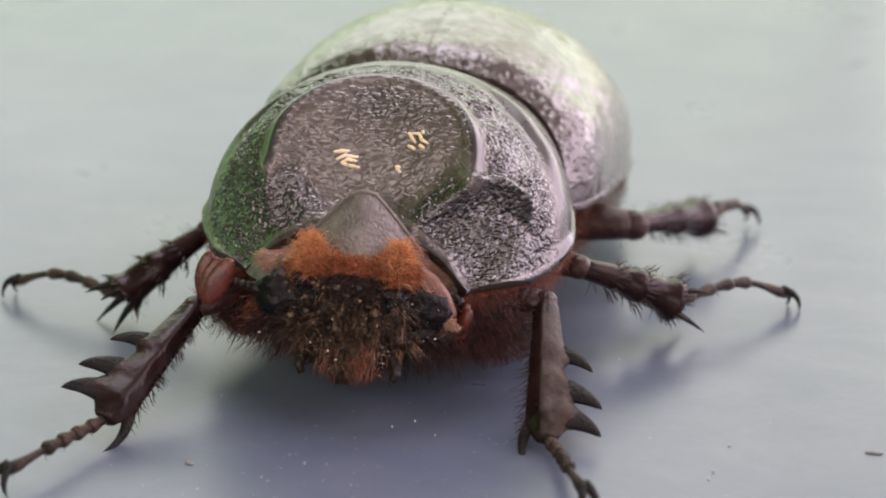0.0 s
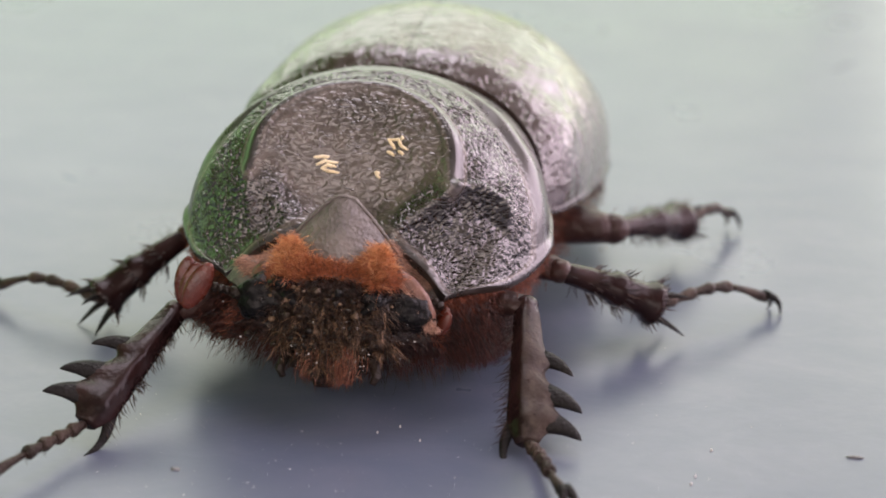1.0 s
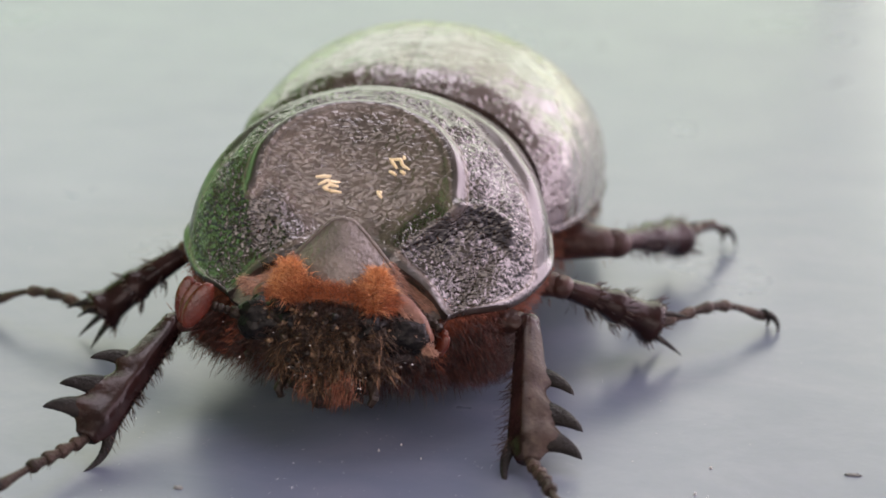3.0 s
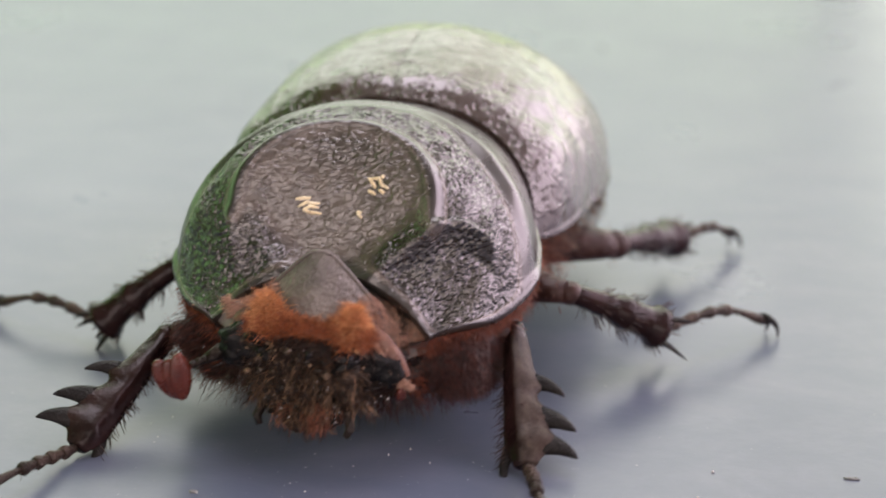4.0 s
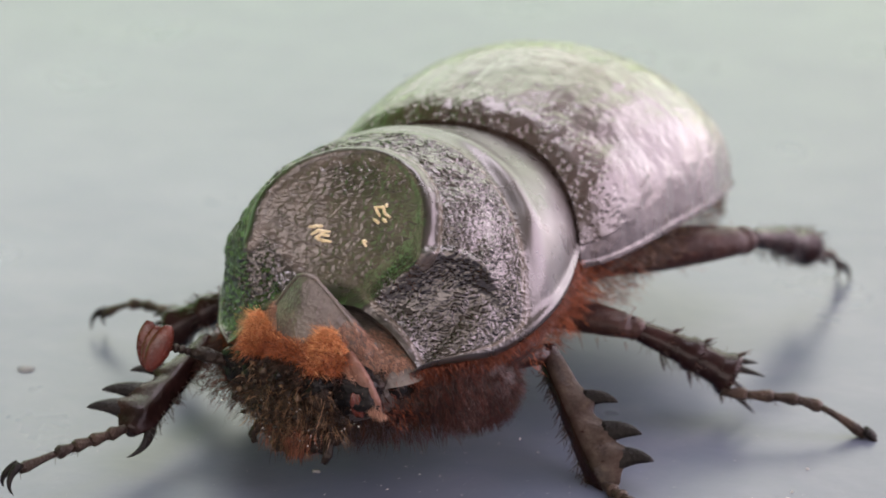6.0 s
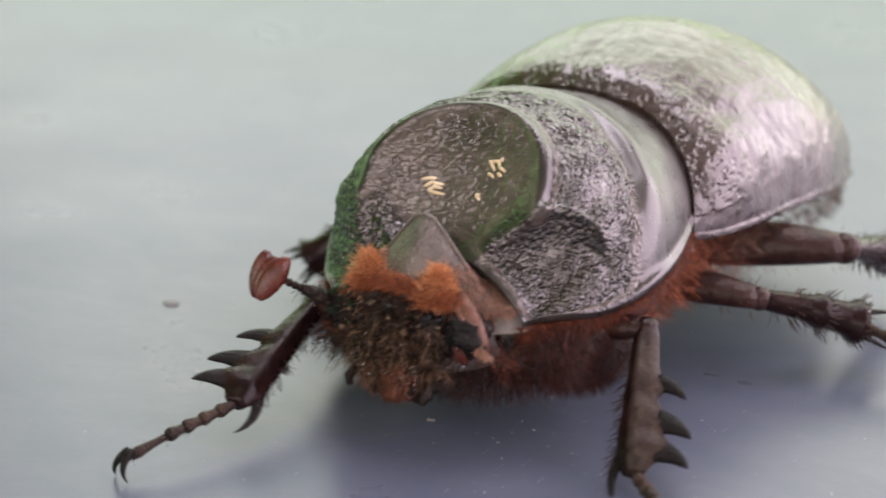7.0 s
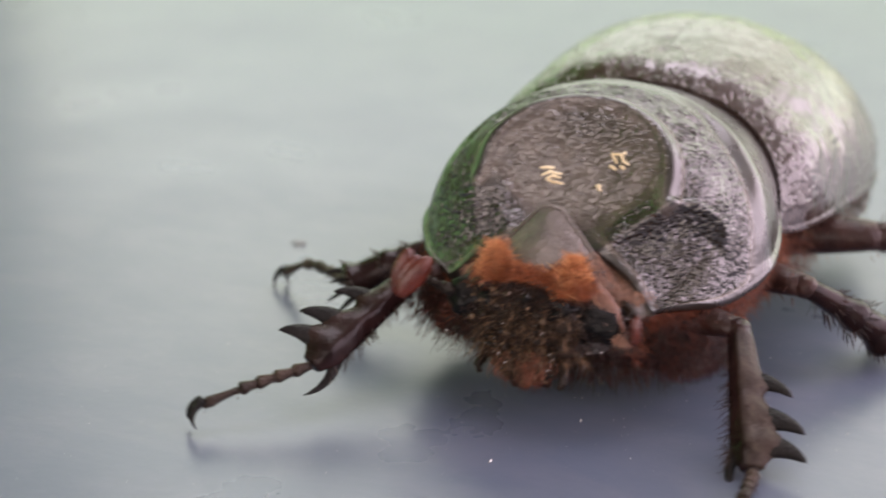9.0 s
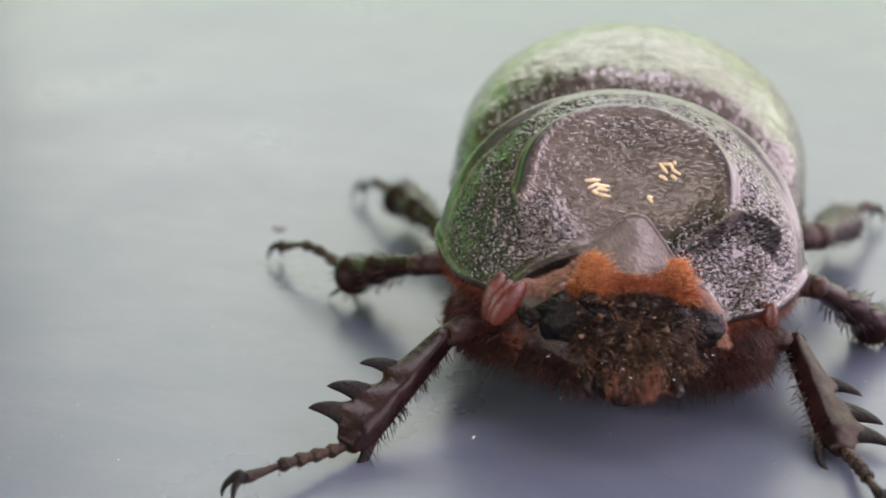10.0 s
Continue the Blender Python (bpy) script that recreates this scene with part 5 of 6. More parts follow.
    walk(LEGS['RF'][1], [
        (0, pose(0.00968, 0.00269, 0.00537, -148.34, -4.34, 6.99)),
        (0.5, pose(0.00983, 0.00291, 0.00535, -149.18, -4.34, 7.23)),
        (1, pose(0.00982, 0.00264, 0.00543, -148.63, -4.41, 7.19)),
        (1.5, pose(0.00980, 0.00267, 0.00546, -148.49, -4.57, 7.41)),
        (2, pose(0.00979, 0.00271, 0.00547, -148.36, -4.51, 7.28)),
        (2.5, pose(0.00972, 0.00273, 0.00547, -148.36, -4.31, 6.95)),
        (2.7, pose(0.00971, 0.00276, 0.00545, -148.26, -4.31, 6.92)),
        (3.8, pose(0.01028, 0.00471, 0.00547, -149.07, -3.07, 5.11)),
        (4, pose(0.00941, 0.00551, 0.00472, -149.95, -6.28, 10.70)),
        (4.5, pose(0.00989, 0.00435, 0.00481, -169.00, -2.26, 11.46)),
        (5, pose(0.01000, 0.00432, 0.00396, -165.86, -5.65, 21.33)),
        (5.3, pose(0.01011, 0.00624, 0.00393, -152.36, -12.51, 22.46)),
        (5.5, pose(0.00977, 0.00720, 0.00362, -142.59, -22.84, 26.91)),
        (5.7, pose(0.00890, 0.00942, 0.00340, -132.63, -32.42, 26.27)),
        (6.8, pose(0.00978, 0.00601, 0.00492, -156.61, -6.71, 15.11)),
        (7, pose(0.01038, 0.00511, 0.00504, -145.03, -9.13, 12.78)),
        (7.5, pose(0.01031, 0.00611, 0.00503, -139.21, -14.02, 15.69)),
        (8, pose(0.00945, 0.00868, 0.00398, -155.82, -12.75, 26.17)),
        (8.5, pose(0.01002, 0.00516, 0.00512, -153.38, -3.50, 6.95)),
        (9, pose(0.01020, 0.00180, 0.00560, -148.27, -10.40, 16.27)),
        (9.2, pose(0.01013, 0.00141, 0.00546, -147.26, -5.82, 8.96)),
        (9.5, pose(0.00937, 0.00290, 0.00548, -147.56, -3.18, 4.98)),
        (9.7, pose(0.00966, 0.00462, 0.00407, -163.89, -3.91, 13.28)),
        (10, pose(0.01003, 0.00448, 0.00401, -163.01, -4.36, 13.98))])
    walk(LEGS['RF'][2], [
        (0, pose(0.01092, -0.00457, 0.00084, -4.45, 2.56, -154.72)),
        (0.5, pose(0.01110, -0.00441, 0.00093, -4.09, 2.62, -154.47)),
        (1, pose(0.01109, -0.00464, 0.00094, -3.90, 2.73, -154.62)),
        (1.5, pose(0.01111, -0.00459, 0.00095, -4.13, 2.65, -154.02)),
        (2, pose(0.01108, -0.00455, 0.00095, -4.24, 2.92, -154.22)),
        (2.5, pose(0.01095, -0.00454, 0.00094, -4.37, 3.36, -154.80)),
        (2.7, pose(0.01094, -0.00450, 0.00091, -4.20, 3.27, -154.85)),
        (3.8, pose(0.01118, -0.00266, 0.00103, -9.21, 1.01, -157.76)),
        (4, pose(0.01126, -0.00175, 0.00042, -1.17, -0.33, -160.48)),
        (4.5, pose(0.01164, -0.00396, 0.00316, -29.05, -3.18, -135.90)),
        (5, pose(0.01324, -0.00341, 0.00185, -25.84, -6.74, -131.86)),
        (5.3, pose(0.01384, -0.00051, 0.00002, -17.15, -9.46, -138.26)),
        (5.5, pose(0.01470, 0.00199, -0.00123, -8.97, -9.94, -141.17)),
        (5.7, pose(0.01454, 0.00569, -0.00196, -3.72, -7.73, -131.06)),
        (6.8, pose(0.01223, -0.00155, 0.00151, -14.53, -4.51, -128.19)),
        (7, pose(0.01271, -0.00163, 0.00014, -7.82, -2.96, -136.11)),
        (7.5, pose(0.01340, 0.00017, -0.00045, -3.57, -4.55, -146.24)),
        (8, pose(0.01363, 0.00194, 0.00053, -17.08, -5.51, -131.39)),
        (8.5, pose(0.01119, -0.00249, 0.00125, 3.29, -4.40, -146.22)),
        (9, pose(0.01306, -0.00505, 0.00112, -3.10, 1.28, -169.49)),
        (9.2, pose(0.01173, -0.00573, 0.00079, -3.96, 3.99, -160.54)),
        (9.5, pose(0.01026, -0.00435, 0.00085, -4.10, 3.29, -166.45)),
        (9.7, pose(0.01173, -0.00342, 0.00167, -7.62, 3.12, -148.77)),
        (10, pose(0.01222, -0.00350, 0.00149, -2.88, 4.23, -166.05))])
    walk(LEGS['LM'][0], [
        (0, pose(-0.00410, 0.01395, 0.00401, 6.71, -0.00, 118.73)),
        (0.5, pose(-0.00407, 0.01396, 0.00401, 7.36, 0.00, 118.55)),
        (1, pose(-0.00410, 0.01395, 0.00401, 5.86, -0.00, 118.02)),
        (1.5, pose(-0.00416, 0.01391, 0.00402, 5.25, -0.00, 118.54)),
        (2, pose(-0.00414, 0.01392, 0.00402, 5.48, -0.00, 118.53)),
        (2.5, pose(-0.00411, 0.01394, 0.00401, 5.86, -0.00, 118.28)),
        (2.7, pose(-0.00410, 0.01395, 0.00401, 5.68, -0.00, 117.50)),
        (3.8, pose(-0.00396, 0.01402, 0.00399, 9.54, -0.00, 110.93)),
        (4, pose(-0.00404, 0.01398, 0.00401, 7.98, 0.00, 110.01)),
        (4.5, pose(-0.00397, 0.01402, 0.00399, 11.99, -0.00, 114.59)),
        (5, pose(-0.00402, 0.01399, 0.00401, 13.38, -0.00, 122.67)),
        (5.3, pose(-0.00391, 0.01409, 0.00396, 16.00, -0.00, 134.25)),
        (5.5, pose(-0.00393, 0.01408, 0.00397, 15.30, -0.00, 137.96)),
        (5.7, pose(-0.00392, 0.01410, 0.00397, 15.08, -0.00, 140.56)),
        (6.8, pose(-0.00394, 0.01402, 0.00398, 16.84, -0.00, 98.47)),
        (7, pose(-0.00394, 0.01402, 0.00398, 16.40, -0.00, 85.03)),
        (7.5, pose(-0.00393, 0.01405, 0.00397, 17.52, -0.00, 76.57)),
        (8, pose(-0.00396, 0.01404, 0.00398, 15.14, -0.00, 89.49)),
        (8.5, pose(-0.00394, 0.01415, 0.00395, 16.88, -0.00, 152.04)),
        (9, pose(-0.00407, 0.01392, 0.00401, 8.17, -0.00, 137.15)),
        (9.2, pose(-0.00523, 0.01232, 0.00410, 2.85, -0.00, 143.84)),
        (9.5, pose(-0.00484, 0.01311, 0.00412, 5.42, -0.00, 136.53)),
        (9.7, pose(-0.00503, 0.01313, 0.00414, 6.06, -0.00, 130.32)),
        (10, pose(-0.00410, 0.01397, 0.00400, -1.96, -0.00, 108.64))])
    walk(LEGS['LM'][1], [
        (0, pose(-0.01124, 0.01003, 0.00497, -32.63, -0.00, 127.69)),
        (0.5, pose(-0.01121, 0.01008, 0.00506, -33.64, 0.00, 131.18)),
        (1, pose(-0.01130, 0.01011, 0.00485, -32.94, -0.00, 127.11)),
        (1.5, pose(-0.01133, 0.01001, 0.00477, -30.58, -0.00, 128.43)),
        (2, pose(-0.01131, 0.01002, 0.00480, -31.31, -0.00, 128.08)),
        (2.5, pose(-0.01129, 0.01008, 0.00485, -32.77, -0.00, 128.45)),
        (2.7, pose(-0.01134, 0.01018, 0.00482, -33.45, -0.00, 126.81)),
        (3.8, pose(-0.01151, 0.01113, 0.00535, -34.30, -0.00, 100.89)),
        (4, pose(-0.01167, 0.01120, 0.00514, -37.21, 0.00, 104.47)),
        (4.5, pose(-0.01126, 0.01068, 0.00570, -35.72, -0.00, 94.50)),
        (5, pose(-0.01073, 0.00968, 0.00590, -33.43, 0.00, 130.44)),
        (5.3, pose(-0.00955, 0.00859, 0.00622, -27.87, -0.00, 104.07)),
        (5.5, pose(-0.00922, 0.00821, 0.00613, -25.32, 0.00, 103.11)),
        (5.7, pose(-0.00895, 0.00798, 0.00610, -23.29, 0.00, 94.97)),
        (6.8, pose(-0.01170, 0.01286, 0.00636, -29.48, -0.00, 133.74)),
        (7, pose(-0.01178, 0.01470, 0.00630, -31.44, -0.00, 117.82)),
        (7.5, pose(-0.01154, 0.01586, 0.00644, -31.03, -0.00, 46.04)),
        (8, pose(-0.01187, 0.01411, 0.00613, -29.85, -0.00, 32.81)),
        (8.5, pose(-0.00761, 0.00722, 0.00633, -22.78, -0.00, 96.70)),
        (9, pose(-0.00959, 0.00797, 0.00518, -23.56, -0.00, 122.43)),
        (9.2, pose(-0.01006, 0.00570, 0.00451, -35.54, -0.00, 64.04)),
        (9.5, pose(-0.01046, 0.00719, 0.00489, -35.07, 0.00, 44.91)),
        (9.7, pose(-0.01125, 0.00785, 0.00501, -36.78, -0.00, 44.52)),
        (10, pose(-0.01186, 0.01135, 0.00372, -22.68, -0.00, 51.34))])
    walk(LEGS['LM'][2], [
        (0, pose(-0.01543, 0.00679, 0.00158, -11.67, -2.50, 69.69)),
        (0.5, pose(-0.01515, 0.00663, 0.00158, -11.97, -2.38, 69.64)),
        (1, pose(-0.01551, 0.00693, 0.00143, -12.12, -2.25, 69.93)),
        (1.5, pose(-0.01558, 0.00664, 0.00156, -11.90, -2.37, 70.62)),
        (2, pose(-0.01555, 0.00671, 0.00153, -12.07, -2.65, 70.33)),
        (2.5, pose(-0.01544, 0.00679, 0.00145, -12.32, -3.09, 69.58)),
        (2.7, pose(-0.01554, 0.00703, 0.00136, -12.31, -2.88, 69.65)),
        (3.8, pose(-0.01661, 0.01015, 0.00181, -13.41, -0.91, 74.24)),
        (4, pose(-0.01652, 0.00995, 0.00134, -7.41, 0.44, 72.49)),
        (4.5, pose(-0.01635, 0.01028, 0.00203, -8.83, 3.11, 69.86)),
        (5, pose(-0.01473, 0.00628, 0.00244, -1.31, 5.09, 78.70)),
        (5.3, pose(-0.01494, 0.00724, 0.00329, -6.96, 6.65, 82.18)),
        (5.5, pose(-0.01475, 0.00692, 0.00345, -7.83, 7.16, 83.56)),
        (5.7, pose(-0.01470, 0.00748, 0.00362, -12.22, 5.44, 81.90)),
        (6.8, pose(-0.01566, 0.00908, 0.00326, -12.40, 4.60, 35.17)),
        (7, pose(-0.01653, 0.01220, 0.00302, -11.10, 3.11, 15.85)),
        (7.5, pose(-0.01541, 0.01960, 0.00320, -9.40, 3.38, 14.79)),
        (8, pose(-0.01482, 0.01869, 0.00300, -8.27, 3.44, 37.57)),
        (8.5, pose(-0.01336, 0.00654, 0.00390, -17.51, 2.37, 85.40)),
        (9, pose(-0.01446, 0.00488, 0.00267, -18.72, -0.61, 58.34)),
        (9.2, pose(-0.01463, 0.00792, 0.00088, -13.07, -3.62, 61.59)),
        (9.5, pose(-0.01408, 0.01082, 0.00129, -11.38, -3.35, 56.90)),
        (9.7, pose(-0.01477, 0.01143, 0.00126, -8.67, -2.96, 56.01)),
        (10, pose(-0.01640, 0.01497, 0.00129, -10.30, -4.07, 44.97))])
    walk(LEGS['RM'][0], [
        (0, pose(0.00441, 0.01367, 0.00409, 9.48, 0.00, -128.59)),
        (0.5, pose(0.00451, 0.01360, 0.00411, 9.49, 0.00, -128.32)),
        (1, pose(0.00446, 0.01365, 0.00410, 9.38, -0.00, -127.59)),
        (1.5, pose(0.00447, 0.01363, 0.00410, 9.74, -0.00, -128.33)),
        (2, pose(0.00448, 0.01362, 0.00411, 10.02, -0.00, -128.37)),
        (2.5, pose(0.00451, 0.01359, 0.00412, 10.27, -0.00, -128.96)),
        (2.7, pose(0.00446, 0.01363, 0.00410, 10.03, 0.00, -128.27)),
        (3.8, pose(0.00397, 0.01401, 0.00399, 10.55, -0.00, -113.13)),
        (4, pose(0.00412, 0.01395, 0.00402, 7.01, -0.00, -111.26)),
        (4.5, pose(0.00280, 0.01395, 0.00413, -6.31, -0.00, -87.71)),
        (5, pose(0.00360, 0.01404, 0.00396, 4.97, -0.00, -95.35)),
        (5.3, pose(0.00290, 0.01410, 0.00386, 7.25, -0.00, -95.16)),
        (5.5, pose(0.00369, 0.01409, 0.00402, -3.81, 0.00, -106.16)),
        (5.7, pose(0.00355, 0.01406, 0.00406, -7.61, 0.00, -97.27)),
        (6.8, pose(0.00424, 0.01406, 0.00399, -2.42, 0.00, -75.32)),
        (7, pose(0.00432, 0.01406, 0.00398, -4.03, 0.00, -80.23)),
        (7.5, pose(0.00324, 0.01399, 0.00393, 5.05, -0.00, -89.16)),
        (8, pose(0.00398, 0.01401, 0.00400, -2.38, -0.00, -105.94)),
        (8.5, pose(0.00394, 0.01402, 0.00400, 3.93, -0.00, -106.62)),
        (9, pose(0.00450, 0.01376, 0.00409, 8.91, 0.00, -115.73)),
        (9.2, pose(0.00452, 0.01364, 0.00409, 8.09, -0.00, -124.27)),
        (9.5, pose(0.00463, 0.01354, 0.00411, 8.34, -0.00, -125.85)),
        (9.7, pose(0.00467, 0.01349, 0.00412, 7.95, -0.00, -127.05)),
        (10, pose(0.00469, 0.01352, 0.00418, 12.02, -0.00, -124.88))])
    walk(LEGS['RM'][1], [
        (0, pose(0.01074, 0.00863, 0.00544, -21.57, -0.00, -62.60)),
        (0.5, pose(0.01086, 0.00858, 0.00546, -21.58, -0.00, -63.70)),
        (1, pose(0.01087, 0.00871, 0.00543, -21.30, -0.00, -64.93)),
        (1.5, pose(0.01081, 0.00862, 0.00549, -21.43, -0.00, -65.16)),
        (2, pose(0.01081, 0.00860, 0.00554, -21.14, -0.00, -65.67)),
        (2.5, pose(0.01079, 0.00851, 0.00558, -20.69, 0.00, -66.36)),
        (2.7, pose(0.01080, 0.00863, 0.00553, -20.87, 0.00, -65.57)),
        (3.8, pose(0.01139, 0.01085, 0.00550, -30.11, 0.00, -66.29)),
        (4, pose(0.01171, 0.01100, 0.00502, -27.22, 0.00, -60.81)),
        (4.5, pose(0.01094, 0.01428, 0.00323, -21.14, -0.00, -63.96)),
        (5, pose(0.01173, 0.01328, 0.00468, -22.77, -0.00, -50.39)),
        (5.3, pose(0.01100, 0.01337, 0.00489, -23.59, -0.00, -65.86)),
        (5.5, pose(0.01155, 0.01181, 0.00348, -39.22, -0.00, -56.25)),
        (5.7, pose(0.01161, 0.01303, 0.00298, -34.72, -0.00, -78.97)),
        (6.8, pose(0.01216, 0.01614, 0.00364, -20.59, -0.00, -47.04)),
        (7, pose(0.01238, 0.01544, 0.00340, -20.15, -0.00, -47.94)),
        (7.5, pose(0.01140, 0.01411, 0.00465, -24.40, -0.00, -38.40)),
        (8, pose(0.01185, 0.01176, 0.00366, -34.15, 0.00, -79.15)),
        (8.5, pose(0.01178, 0.01168, 0.00456, -35.76, -0.00, -63.30)),
        (9, pose(0.01180, 0.01024, 0.00536, -33.21, -0.00, -54.65)),
        (9.2, pose(0.01123, 0.00907, 0.00524, -31.20, 0.00, -55.23)),
        (9.5, pose(0.01121, 0.00879, 0.00530, -31.41, -0.00, -49.24)),
        (9.7, pose(0.01115, 0.00860, 0.00525, -30.00, -0.00, -46.34)),
        (10, pose(0.01127, 0.00893, 0.00589, -30.25, -0.00, -48.30))])
    walk(LEGS['RM'][2], [
        (0, pose(0.01593, 0.01132, 0.00313, -10.74, 0.27, -49.86)),
        (0.5, pose(0.01610, 0.01117, 0.00315, -10.71, 0.03, -49.93)),
        (1, pose(0.01618, 0.01119, 0.00315, -10.69, -0.24, -50.62)),
        (1.5, pose(0.01612, 0.01108, 0.00319, -10.76, 0.05, -50.43)),
        (2, pose(0.01616, 0.01102, 0.00327, -10.48, 0.11, -50.72)),
        (2.5, pose(0.01617, 0.01087, 0.00336, -9.92, 0.17, -51.29)),
        (2.7, pose(0.01615, 0.01106, 0.00329, -10.12, -0.01, -51.21)),
        (3.8, pose(0.01639, 0.01304, 0.00233, -11.88, 0.04, -49.86)),
        (4, pose(0.01660, 0.01374, 0.00213, -14.57, -0.15, -47.04)),
        (4.5, pose(0.01626, 0.01688, 0.00094, -14.26, -0.24, -39.96)),
        (5, pose(0.01622, 0.01699, 0.00223, -13.84, 2.20, -35.26)),
        (5.3, pose(0.01631, 0.01575, 0.00235, -8.01, -1.20, -60.91)),
        (5.5, pose(0.01562, 0.01453, -0.00052, -18.76, -4.32, -76.20)),
        (5.7, pose(0.01678, 0.01404, -0.00068, -23.58, -1.09, -63.13)),
        (6.8, pose(0.01650, 0.02017, 0.00142, -19.42, -4.37, -122.11)),
        (7, pose(0.01679, 0.01942, 0.00122, -17.93, -2.29, -121.14)),
        (7.5, pose(0.01498, 0.01862, 0.00204, -26.26, -2.94, -109.87)),
        (8, pose(0.01702, 0.01275, 0.00009, -19.22, -0.97, -69.85)),
        (8.5, pose(0.01636, 0.01398, 0.00087, -18.46, -1.88, -83.30)),
        (9, pose(0.01610, 0.01329, 0.00191, -5.99, -0.28, -81.95)),
        (9.2, pose(0.01566, 0.01214, 0.00198, 0.02, 1.35, -75.75)),
        (9.5, pose(0.01528, 0.01230, 0.00202, -1.01, 1.45, -77.47)),
        (9.7, pose(0.01510, 0.01237, 0.00210, -0.93, 1.32, -78.24)),
        (10, pose(0.01534, 0.01255, 0.00271, -1.05, 1.11, -79.26))])
    walk(LEGS['LH'][0], [
        (0, pose(-0.00147, 0.01996, 0.00335, 14.39, -0.00, 89.15)),
        (0.5, pose(-0.00146, 0.01996, 0.00337, 13.94, 0.00, 89.08)),
        (1, pose(-0.00144, 0.01995, 0.00342, 12.85, -0.00, 88.93)),
        (1.5, pose(-0.00146, 0.01996, 0.00337, 14.05, -0.00, 89.09)),
        (2, pose(-0.00147, 0.01996, 0.00336, 14.19, -0.00, 89.12)),
        (2.5, pose(-0.00146, 0.01997, 0.00337, 14.04, -0.00, 89.21)),
        (2.7, pose(-0.00145, 0.01996, 0.00340, 13.22, -0.00, 89.10)),
        (3.8, pose(-0.00141, 0.01996, 0.00350, 11.00, 0.00, 89.04)),
        (4, pose(-0.00142, 0.01995, 0.00349, 11.13, -0.00, 88.89)),
        (4.5, pose(-0.00141, 0.01993, 0.00352, 10.55, -0.00, 88.47)),
        (5, pose(-0.00145, 0.01994, 0.00341, 13.05, -0.00, 88.61)),
        (5.3, pose(-0.00139, 0.01993, 0.00358, 9.23, -0.00, 88.50)),
        (5.5, pose(-0.00138, 0.01993, 0.00362, 8.30, -0.00, 88.38)),
        (5.7, pose(-0.00139, 0.01994, 0.00357, 9.43, -0.00, 88.77)),
        (6.8, pose(-0.00149, 0.01993, 0.00332, 15.06, -0.00, 88.37)),
        (7, pose(-0.00152, 0.01996, 0.00325, 16.85, -0.00, 89.07)),
        (7.5, pose(-0.00152, 0.01993, 0.00326, 16.52, -0.00, 88.30)),
        (8, pose(-0.00146, 0.01987, 0.00339, 13.49, -0.00, 86.97)),
        (8.5, pose(-0.00254, 0.01989, 0.00371, 11.26, 0.00, 85.50)),
        (9, pose(-0.00364, 0.01995, 0.00394, 8.69, 0.00, 82.04)),
        (9.2, pose(-0.00365, 0.01993, 0.00395, 8.43, -0.00, 78.50)),
        (9.5, pose(-0.00374, 0.01991, 0.00396, 8.86, -0.00, 70.26)),
        (9.7, pose(-0.00436, 0.02013, 0.00403, 3.94, -0.00, 70.09)),
        (10, pose(-0.00298, 0.01956, 0.00423, -11.85, -0.00, 66.45))])
    walk(LEGS['LH'][1], [
        (0, pose(-0.01096, 0.02010, 0.00579, -20.32, -0.00, 17.17)),
        (0.5, pose(-0.01097, 0.02011, 0.00573, -20.57, 0.00, 17.09)),
        (1, pose(-0.01100, 0.02013, 0.00560, -21.09, -0.00, 16.88)),
        (1.5, pose(-0.01097, 0.02011, 0.00574, -20.54, -0.00, 17.12)),
        (2, pose(-0.01097, 0.02011, 0.00576, -20.44, 0.00, 17.17)),
        (2.5, pose(-0.01097, 0.02010, 0.00574, -20.20, -0.00, 17.13)),
        (2.7, pose(-0.01099, 0.02011, 0.00564, -20.62, -0.00, 16.96)),
        (3.8, pose(-0.01103, 0.02012, 0.00537, -21.39, 0.00, 16.49)),
        (4, pose(-0.01103, 0.02014, 0.00538, -21.88, -0.00, 16.57)),
        (4.5, pose(-0.01104, 0.02019, 0.00531, -23.63, -0.00, 16.75)),
        (5, pose(-0.01099, 0.02017, 0.00562, -22.91, -0.00, 16.94)),
        (5.3, pose(-0.01106, 0.02018, 0.00515, -24.73, -0.00, 17.32)),
        (5.5, pose(-0.01108, 0.02020, 0.00503, -25.35, -0.00, 17.53)),
        (5.7, pose(-0.01106, 0.02015, 0.00517, -23.88, 0.00, 17.07)),
        (6.8, pose(-0.01095, 0.02020, 0.00587, -22.84, -0.00, 17.29)),
        (7, pose(-0.01090, 0.02011, 0.00609, -20.30, -0.00, 17.03)),
        (7.5, pose(-0.01091, 0.02020, 0.00605, -21.00, -0.00, 17.15)),
        (8, pose(-0.01098, 0.02037, 0.00568, -22.60, -0.00, 17.25)),
        (8.5, pose(-0.01212, 0.02064, 0.00562, -22.06, -0.00, 19.70)),
        (9, pose(-0.01323, 0.02129, 0.00543, -21.69, -0.00, 22.77)),
        (9.2, pose(-0.01315, 0.02186, 0.00538, -20.04, -0.00, 23.76)),
        (9.5, pose(-0.01285, 0.02318, 0.00547, 1.85, -0.00, 26.62)),
        (9.7, pose(-0.01355, 0.02346, 0.00470, 10.73, -0.00, 49.16)),
        (10, pose(-0.01177, 0.02339, 0.00222, -0.43, -0.00, 32.16))])
